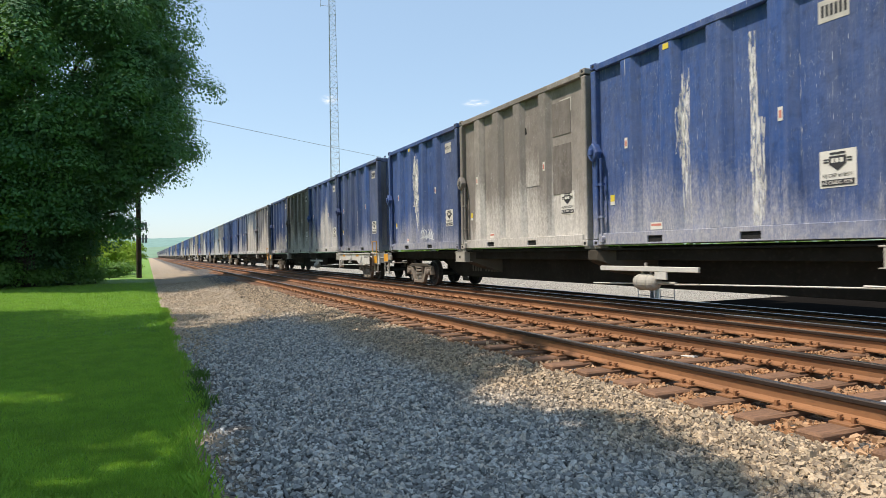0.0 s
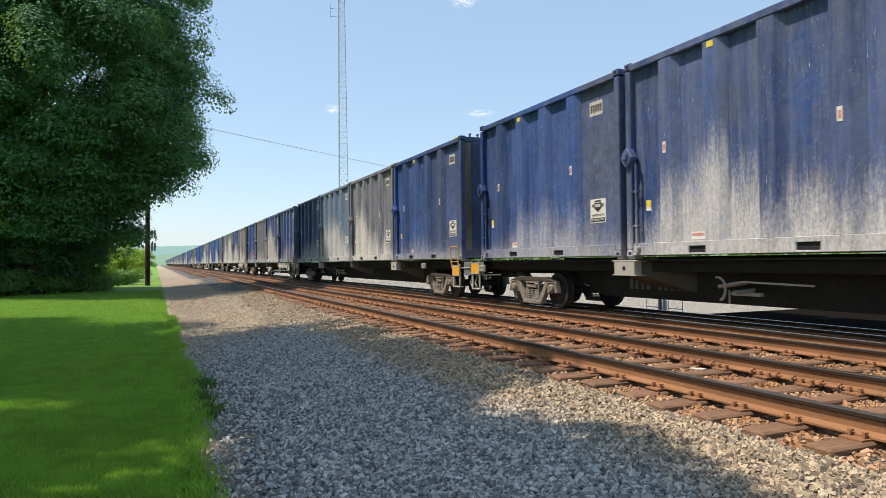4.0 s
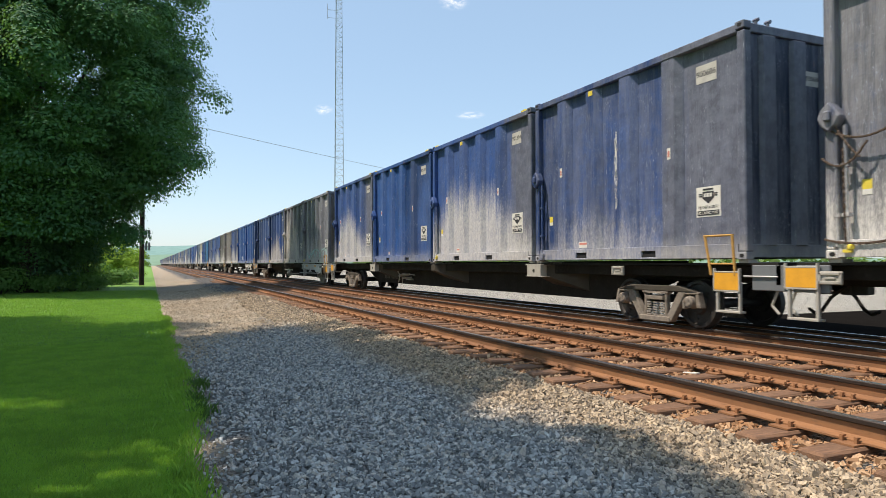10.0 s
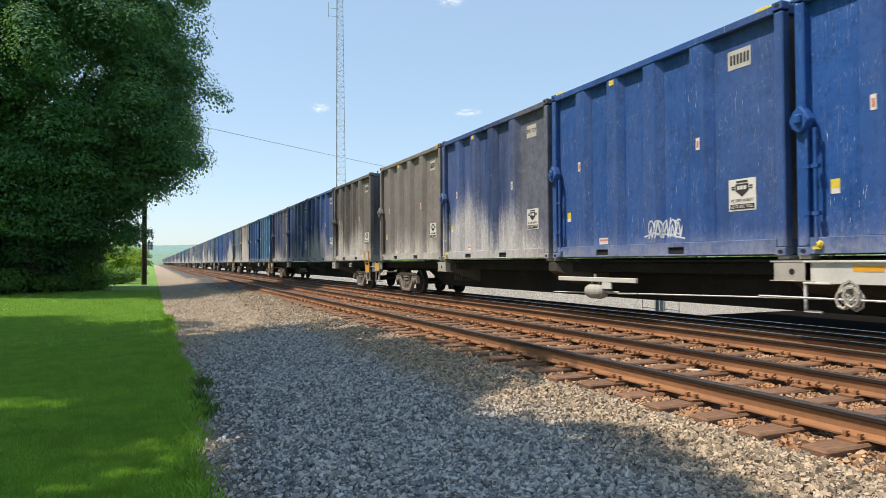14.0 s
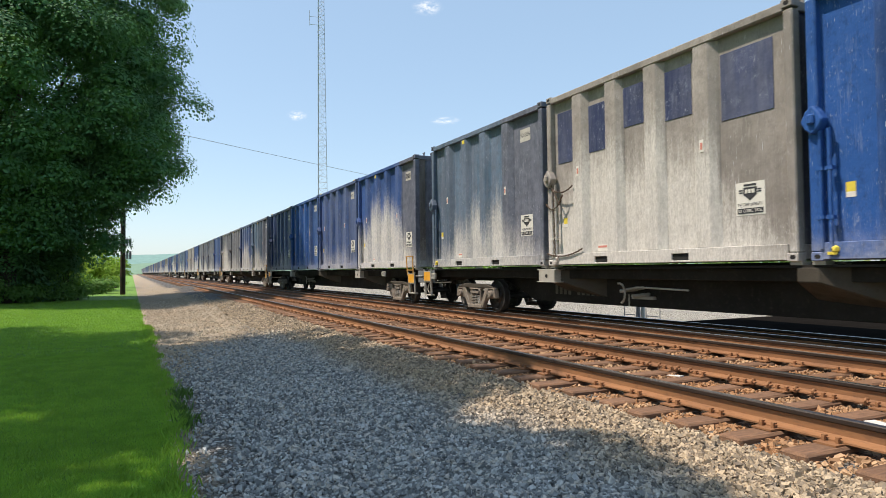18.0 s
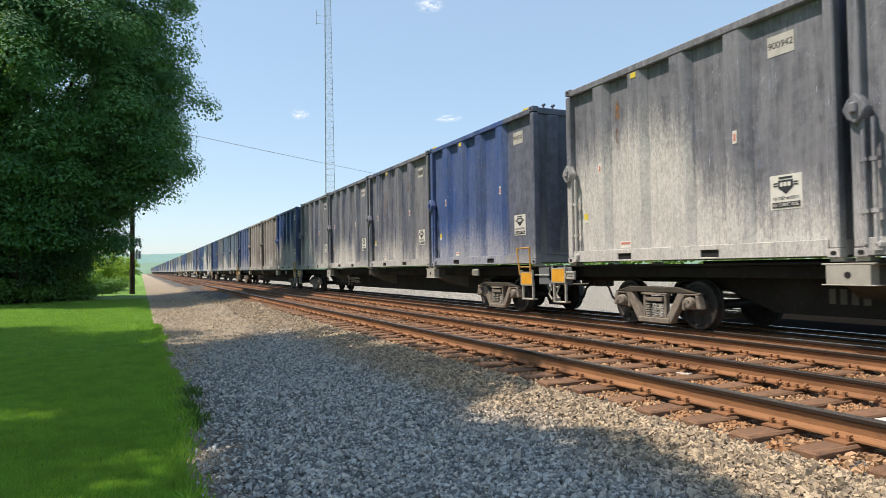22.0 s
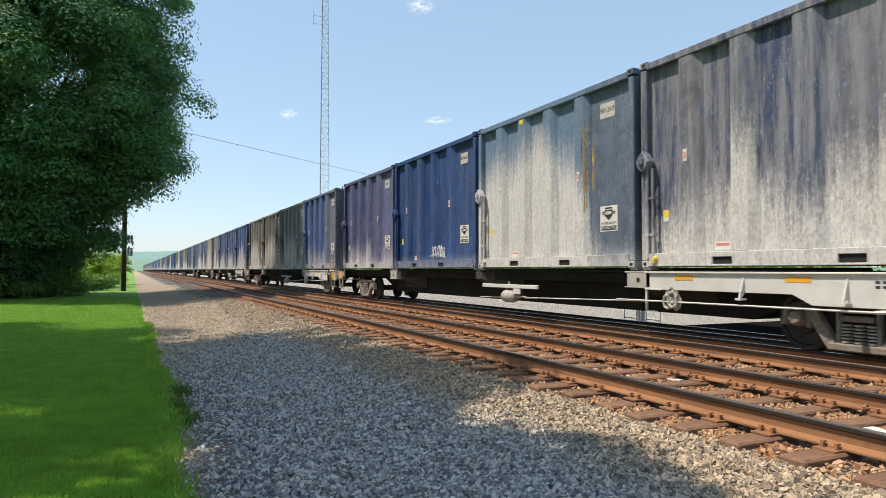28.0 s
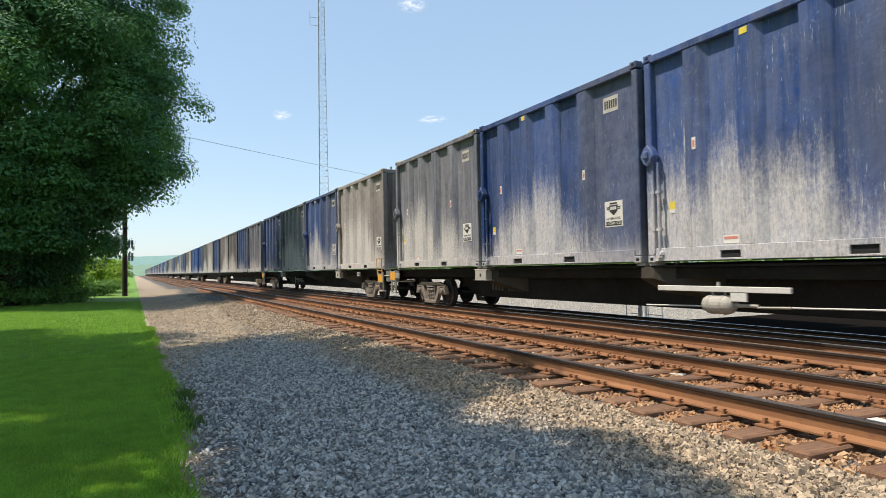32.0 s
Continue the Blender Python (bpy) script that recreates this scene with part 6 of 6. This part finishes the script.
# Bright shrubs wear the green with sunlight in it, the rest the lifted one.
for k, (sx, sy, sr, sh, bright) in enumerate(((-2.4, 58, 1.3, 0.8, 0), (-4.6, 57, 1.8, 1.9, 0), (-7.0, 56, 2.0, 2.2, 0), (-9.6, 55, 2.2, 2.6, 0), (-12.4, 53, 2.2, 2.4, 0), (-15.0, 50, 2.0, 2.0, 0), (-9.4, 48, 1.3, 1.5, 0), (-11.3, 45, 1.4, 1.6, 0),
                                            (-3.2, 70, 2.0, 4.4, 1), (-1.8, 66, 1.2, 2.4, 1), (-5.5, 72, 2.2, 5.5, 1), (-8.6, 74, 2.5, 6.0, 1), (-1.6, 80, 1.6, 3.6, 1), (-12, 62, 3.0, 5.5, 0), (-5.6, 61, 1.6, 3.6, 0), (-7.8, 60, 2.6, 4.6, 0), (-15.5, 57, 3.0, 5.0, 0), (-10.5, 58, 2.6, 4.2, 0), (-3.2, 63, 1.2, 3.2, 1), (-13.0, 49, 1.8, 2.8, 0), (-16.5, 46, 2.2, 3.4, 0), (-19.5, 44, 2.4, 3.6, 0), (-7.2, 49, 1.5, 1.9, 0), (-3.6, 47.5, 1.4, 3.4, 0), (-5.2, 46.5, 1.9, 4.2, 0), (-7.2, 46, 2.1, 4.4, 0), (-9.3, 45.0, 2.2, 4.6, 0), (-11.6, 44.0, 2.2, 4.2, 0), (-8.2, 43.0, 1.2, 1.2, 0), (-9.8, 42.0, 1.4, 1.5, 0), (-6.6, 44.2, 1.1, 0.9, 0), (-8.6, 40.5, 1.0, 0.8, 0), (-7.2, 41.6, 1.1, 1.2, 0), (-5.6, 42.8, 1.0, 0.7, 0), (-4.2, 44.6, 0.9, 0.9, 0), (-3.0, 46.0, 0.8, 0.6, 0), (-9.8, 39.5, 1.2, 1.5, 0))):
    shrub("leafy shrub behind the lawn with sunlight in its yellow-green colour" if bright else "shaded green shrub at the lawn's end", sx, sy, sr, sh, int(16 * sr), 130, 0.17 if bright else 0.15, M["bushleaf"] if bright else M["shrubleaf"], 30 + k)


# ---- distance ----
def hill_material(name, a, b):
    n = Nodes(name, 0.95)
    v = n.coords((0.01, 0.01, 0.02))
    f = n.noise(6, v, 8, 0.7)
    return n.done(n.mix(n.ramp(f, 0.35, 0.65), a, b))


def ridge(name, y, x0, x1, crest, rough, mat, label, seed):
    """A wooded ridge: a long hump whose crest wanders."""
    nx, prof = 160, [(-260, 0.0), (-150, 0.55), (-70, 0.85), (0, 1.0), (200, 0.7), (500, 0.0)]
    vs, fs = [], []
    for i in range(nx + 1):
        x = x0 + (x1 - x0) * i / nx
        c = crest(x) + rough * noise.noise(Vector((x * 0.004, seed, 0))) * 8 + rough * noise.noise(Vector((x * 0.03, seed, 3))) * 2
        for d, a in prof:
            vs.append((x, y + d, -1 + c * a + rough * noise.noise(Vector((x * 0.05, d * 0.05, seed)))))
    m = len(prof)
    for i in range(nx):
        for j in range(m - 1):
            fs.append((i * m + j, (i + 1) * m + j, (i + 1) * m + j + 1, i * m + j + 1))
    me = raw_mesh(name, np.array(vs), np.array(fs), mat, True)
    thing(name, me, label, kind="structure")


# The hill's own colour carries the blue haze of distance.
ridge("backdrop_hill", 2100, -1600, 1800, lambda x: 54 + 8 * math.sin(x / 420), 1.0, hill_material("hazy_woods", (0.145, 0.255, 0.225), (0.185, 0.305, 0.27)), "long low wooded hill with blue haze in its colour", 4)
ridge("backdrop_woods", 900, -900, 1500, lambda x: 13 + 3 * math.sin(x / 130), 0.6, hill_material("far_woods", (0.13, 0.22, 0.14), (0.17, 0.27, 0.18)), "far tree line below the hill", 7)


# ---- pole, wire, tower ----
def utility_pole():
    root = tagged(new("utility_pole"), "dark weathered wooden utility pole at the lawn's end", "pole")
    root.location = (-0.62, 54.6, -0.48)
    bm = bmesh.new()
    rod(bm, (0, 0, 0), (0.05, 0, 12.4), 0.19, 14, 0.13)
    part("shaft", bm, M["post"], root)
    bm = bmesh.new()
    box(bm, -0.06, 0.06, -1.1, 1.1, 11.6, 11.72)
    part("crossarm", bm, M["post"], root)
    for s in (-0.9, 0.9):
        bm = bmesh.new()
        rod(bm, (0, s, 11.72), (0, s, 11.9), 0.045, 8, 0.03)
        part("insulator", bm, M["galv"], root)
    # two small plates on brackets towards the track
    for z in (3.9, 2.95):
        bm = bmesh.new()
        box(bm, 0.14, 0.62, -0.02, 0.02, z - 0.03, z + 0.03)
        for x in (0.3, 0.5):
            box(bm, x - 0.08, x + 0.08, -0.05, -0.02, z - 0.32, z + 0.28)
        part("bracket_plate", bm, M["galv"], root)


utility_pole()


def wire(a, b, sag, r, label):
    cu = bpy.data.curves.new("overhead_wire", "CURVE")
    cu.dimensions = "3D"
    cu.bevel_depth, cu.bevel_resolution = r, 1
    sp = cu.splines.new("POLY")
    n = 24
    sp.points.add(n)
    for i in range(n + 1):
        k = i / n
        p = Vector(a).lerp(Vector(b), k)
        sp.points[i].co = (p.x, p.y, p.z - sag * 4 * k * (1 - k), 1)
    cu.materials.append(M["galv"])
    tagged(new("overhead_wire", cu), label, "wire")


wire((-0.62, 54.6, 12.4), (62, 104, 13.2), 0.3, 0.02, "thin overhead wire crossing above the tracks")
bm = bmesh.new()
rod(bm, (62, 104, -0.4), (62, 104, 13.4), 0.18, 10, 0.13)
thing("utility_pole", bm, "plain wooden pole beyond the tracks carrying the wire", "pole", material=M["post"])


def tower():
    """Tall three-legged lattice mast that narrows upwards, with a side antenna."""
    root = tagged(new("radio_tower"), "tall grey steel lattice radio tower beyond the train", "tower")
    root.location = (42.95, 163.5, -0.4)
    high, w0, w1 = 86.0, 2.9, 1.35

    def corner(k, z):
        r = (w0 + (w1 - w0) * z / high) * 0.577
        a = radians(90 + 120 * k + 12)
        return Vector((r * math.cos(a), r * math.sin(a), z))

    for k in range(3):
        bm = bmesh.new()
        rings = []
        for j in range(15):
            for dz, r in ((-0.13, 0.06), (-0.12, 0.13), (0.12, 0.13), (0.13, 0.06)):
                c = corner(k, high * j / 14)
                rings.append([bm.verts.new((c.x + r * math.cos(a * math.pi / 3), c.y + r * math.sin(a * math.pi / 3), c.z + dz)) for a in range(6)])
        for p, q in zip(rings, rings[1:]):
            for a in range(6):
                bm.faces.new((p[a], p[(a + 1) % 6], q[(a + 1) % 6], q[a]))
        part("leg", bm, M["galv"], root)
    bm = bmesh.new()
    z, up = 0.0, 1
    while z < high - 1:
        h = 1.55 * (w0 + (w1 - w0) * z / high) / w0 + 0.25
        for k in range(3):
            rod(bm, corner(k, z), corner((k + 1) % 3, z), 0.028, 4)
            rod(bm, corner(k, z), corner((k + 1) % 3, z + h), 0.028, 4) if up > 0 else rod(bm, corner((k + 1) % 3, z), corner(k, z + h), 0.028, 4)
        z += h
        up = -up
    tagged(part("bracing", bm, M["galv"], root), kind="stuff")
    bm = bmesh.new()
    rod(bm, (0, 0, 63.5), (-2.6, 0.4, 63.5), 0.05, 5)
    rod(bm, (0, 0, 65.5), (-2.6, 0.4, 65.5), 0.05, 5)
    rod(bm, (-2.6, 0.4, 63.2), (-2.6, 0.4, 67.0), 0.06, 5)
    part("antenna", bm, M["galv"], root)


tower()


# ---- beyond the train: a low cabinet, blocks, far hedge ----
def pipe_stand():
    """Two short pipes between thin guard frames, low beside the track."""
    root = tagged(new("pipe_stand"), "two short grey pipes between thin wire guard frames", "pipe stand")
    root.location = (13.2, 14.9, -0.37)
    for y, r, mat in ((0.10, 0.05, "galv"), (-0.08, 0.06, "placard")):
        bm = bmesh.new()
        rod(bm, (0, y, 0), (0, y, 0.5), r, 10)
        rod(bm, (0, y, 0.5), (0, y, 0.53), r * 1.2, 10)
        part("pipe", bm, M[mat], root)
    for y0, y1 in ((0.2, 0.72), (-0.75, -0.2)):
        bm = bmesh.new()
        for p, q in (((0, y0, 0), (0, y0, 0.5)), ((0, y0, 0.5), (0, y1, 0.5)), ((0, y1, 0.5), (0, y1, 0)), ((0, y0, 0.12), (0, y1, 0.12))):
            rod(bm, p, q, 0.012, 6)
        part("guard_frame", bm, M["galv"], root)
    bm = bmesh.new()
    box(bm, -0.25, 0.25, -0.8, 0.8, -0.02, 0.03)
    part("base", bm, M["cream"], root)


pipe_stand()
# Asphalt coloured almost black to hold the train's shade, without sky reflection.
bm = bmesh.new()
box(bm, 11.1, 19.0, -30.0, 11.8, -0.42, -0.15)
thing("road", bm, "dark asphalt crossing slab beside the train's track", kind="structure", material=plain("train_shaded_asphalt", (0.012, 0.011, 0.01), 0.95, 0, 0.4, 1.5, 0.3, (0.03, 0.027, 0.023), 0.4, 0.0))
bm = bmesh.new()
box(bm, 11.45, 11.57, 6.9, 8.7, -0.15, -0.146)
thing("road_marking", bm, "short yellow painted line on dark asphalt", kind="structure", material=M["yellow"])
bm = bmesh.new()
box(bm, 11.25, 11.5, 4.6, 6.6, -0.15, -0.02)
thing("timber_block", bm, "tan squared timber lying on the asphalt", "timber", material=wood("tan_timber", (0.45, 0.30, 0.13), (0.33, 0.21, 0.10)))


def hedge():
    rng = np.random.default_rng(77)
    n = 900
    pts = np.stack([rng.uniform(45, 62, n), rng.uniform(-20, 160, n), rng.uniform(0.1, 1, n) ** 0.7 * 3.4], -1)
    me = leaf_mesh("hedge", pts, 26, 0.55, 0.7, leaf("dusty_hedge_leaf", (0.16, 0.24, 0.08), (0.23, 0.30, 0.11), (0.13, 0.20, 0.07)), rng)
    thing("far_hedge", me, "sunlit green hedge and scrub beyond the yard", "hedge", kind="stuff")


hedge()


# ---- small clouds ----
def cloud_material(seed):
    n = Nodes("cloud_wisp", 1.0)
    v = n.coords()
    z = n.t.nodes.new("ShaderNodeVectorMath")
    z.operation = "LENGTH"
    n.set(z, 0, n.coords((1, 1, 1)))
    f = n.noise(2.2, n.coords((1, 1, 1), (seed, 0, 0)), 6, 0.6)
    a = n.math("MULTIPLY", n.ramp(z.outputs["Value"], 1.0, 0.1), n.ramp(f, 0.35, 0.7), True)
    # The card glows by itself in place of sunlight on a cloud.
    em = n.t.nodes.new("ShaderNodeEmission")
    n.set(em, 0, (1.0, 1.0, 1.0))
    n.set(em, 1, 0.95)
    tr = n.t.nodes.new("ShaderNodeBsdfTransparent")
    ms = n.t.nodes.new("ShaderNodeMixShader")
    n.set(ms, 0, n.math("MULTIPLY", a, 0.8))
    n.t.links.new(tr.outputs[0], ms.inputs[1])
    n.t.links.new(em.outputs[0], ms.inputs[2])
    n.t.links.new(ms.outputs[0], n.t.nodes["Material Output"].inputs[0])
    return n.mat


CLOUDS = []
for k, (az, el, w, h) in enumerate(((13.6, 12.9, 40, 22), (26.2, 12.6, 60, 18), (24.8, 21.6, 60, 34))):
    bm = bmesh.new()
    vs = [bm.verts.new((-1, 0, -1)), bm.verts.new((1, 0, -1)), bm.verts.new((1, 0, 1)), bm.verts.new((-1, 0, 1))]
    bm.faces.new(vs)
    ob = thing("cloud", bm, "small faint white cloud wisp in blue sky", "cloud", kind="structure", material=cloud_material(k * 3.1))
    ob.scale = (w, 1, h)
    p = Vector((math.sin(radians(az)) * math.cos(radians(el)), math.cos(radians(az)) * math.cos(radians(el)), math.sin(radians(el)))) * 2400
    CLOUDS.append((ob, p, az))


# ---- litter on the near track ----
for px, py, pw in ((5.95, 6.15, 0.10), (5.6, 3.45, 0.16), (5.45, 9.0, 0.07)):
    bm = bmesh.new()
    v = box(bm, -pw * 0.35, pw * 0.35, -pw, pw, 0.0, 0.006)
    for q in v[4:]:
        q.co.z += 0.012 * math.sin(q.co.y * 40)
    ob = thing("paper_scrap", bm, "crumpled scrap of white litter on a tie", "litter", "scraps of litter", material=M["placard"])
    ob.location = (px, py, -0.185)
    ob.rotation_euler = (0, 0, 0.5 + px)


def motions():
    """The train rolls past; wheelsets turn while they are near."""
    times = [0, 4, 8, 12, 16, 20, 24, 28, 32]
    for ob, s, z in TRAIN:
        walk(ob, [(t, pose(TRACK_X, s - travelled(t), z)) for t in times])
    for ob, p, az in CLOUDS:
        # a slow drift to the west
        walk(ob, [(t, Matrix.Translation(p + Vector((-4.0 * (t - 9), 0, 0))) @ pose(0, 0, 0, 0, 0, -az)) for t in (0, 16, 32)])
    for ws, s, y in WHEELS:
        t_pass = s / SPEED
        a, b = max(0.0, t_pass - 2.2), min(32.0, t_pass + 0.4)
        rows = []
        if b > a + 0.1:
            a = math.ceil(a * FPS) / FPS
            ts = [a + i / FPS for i in range(int((b - a) * FPS) + 1)]
            rows = [(t, pose(0, y, 0.42, 360 / (2 * math.pi) * (travelled(t) - travelled(a)) / 0.42)) for t in ts]
            rows = ([(0.0, rows[0][1])] if a > 0.05 else []) + rows + ([(32.0, rows[-1][1])] if ts[-1] < 31.9 else [])
        if len(rows) > 1:
            walk(ws, rows)


motions()
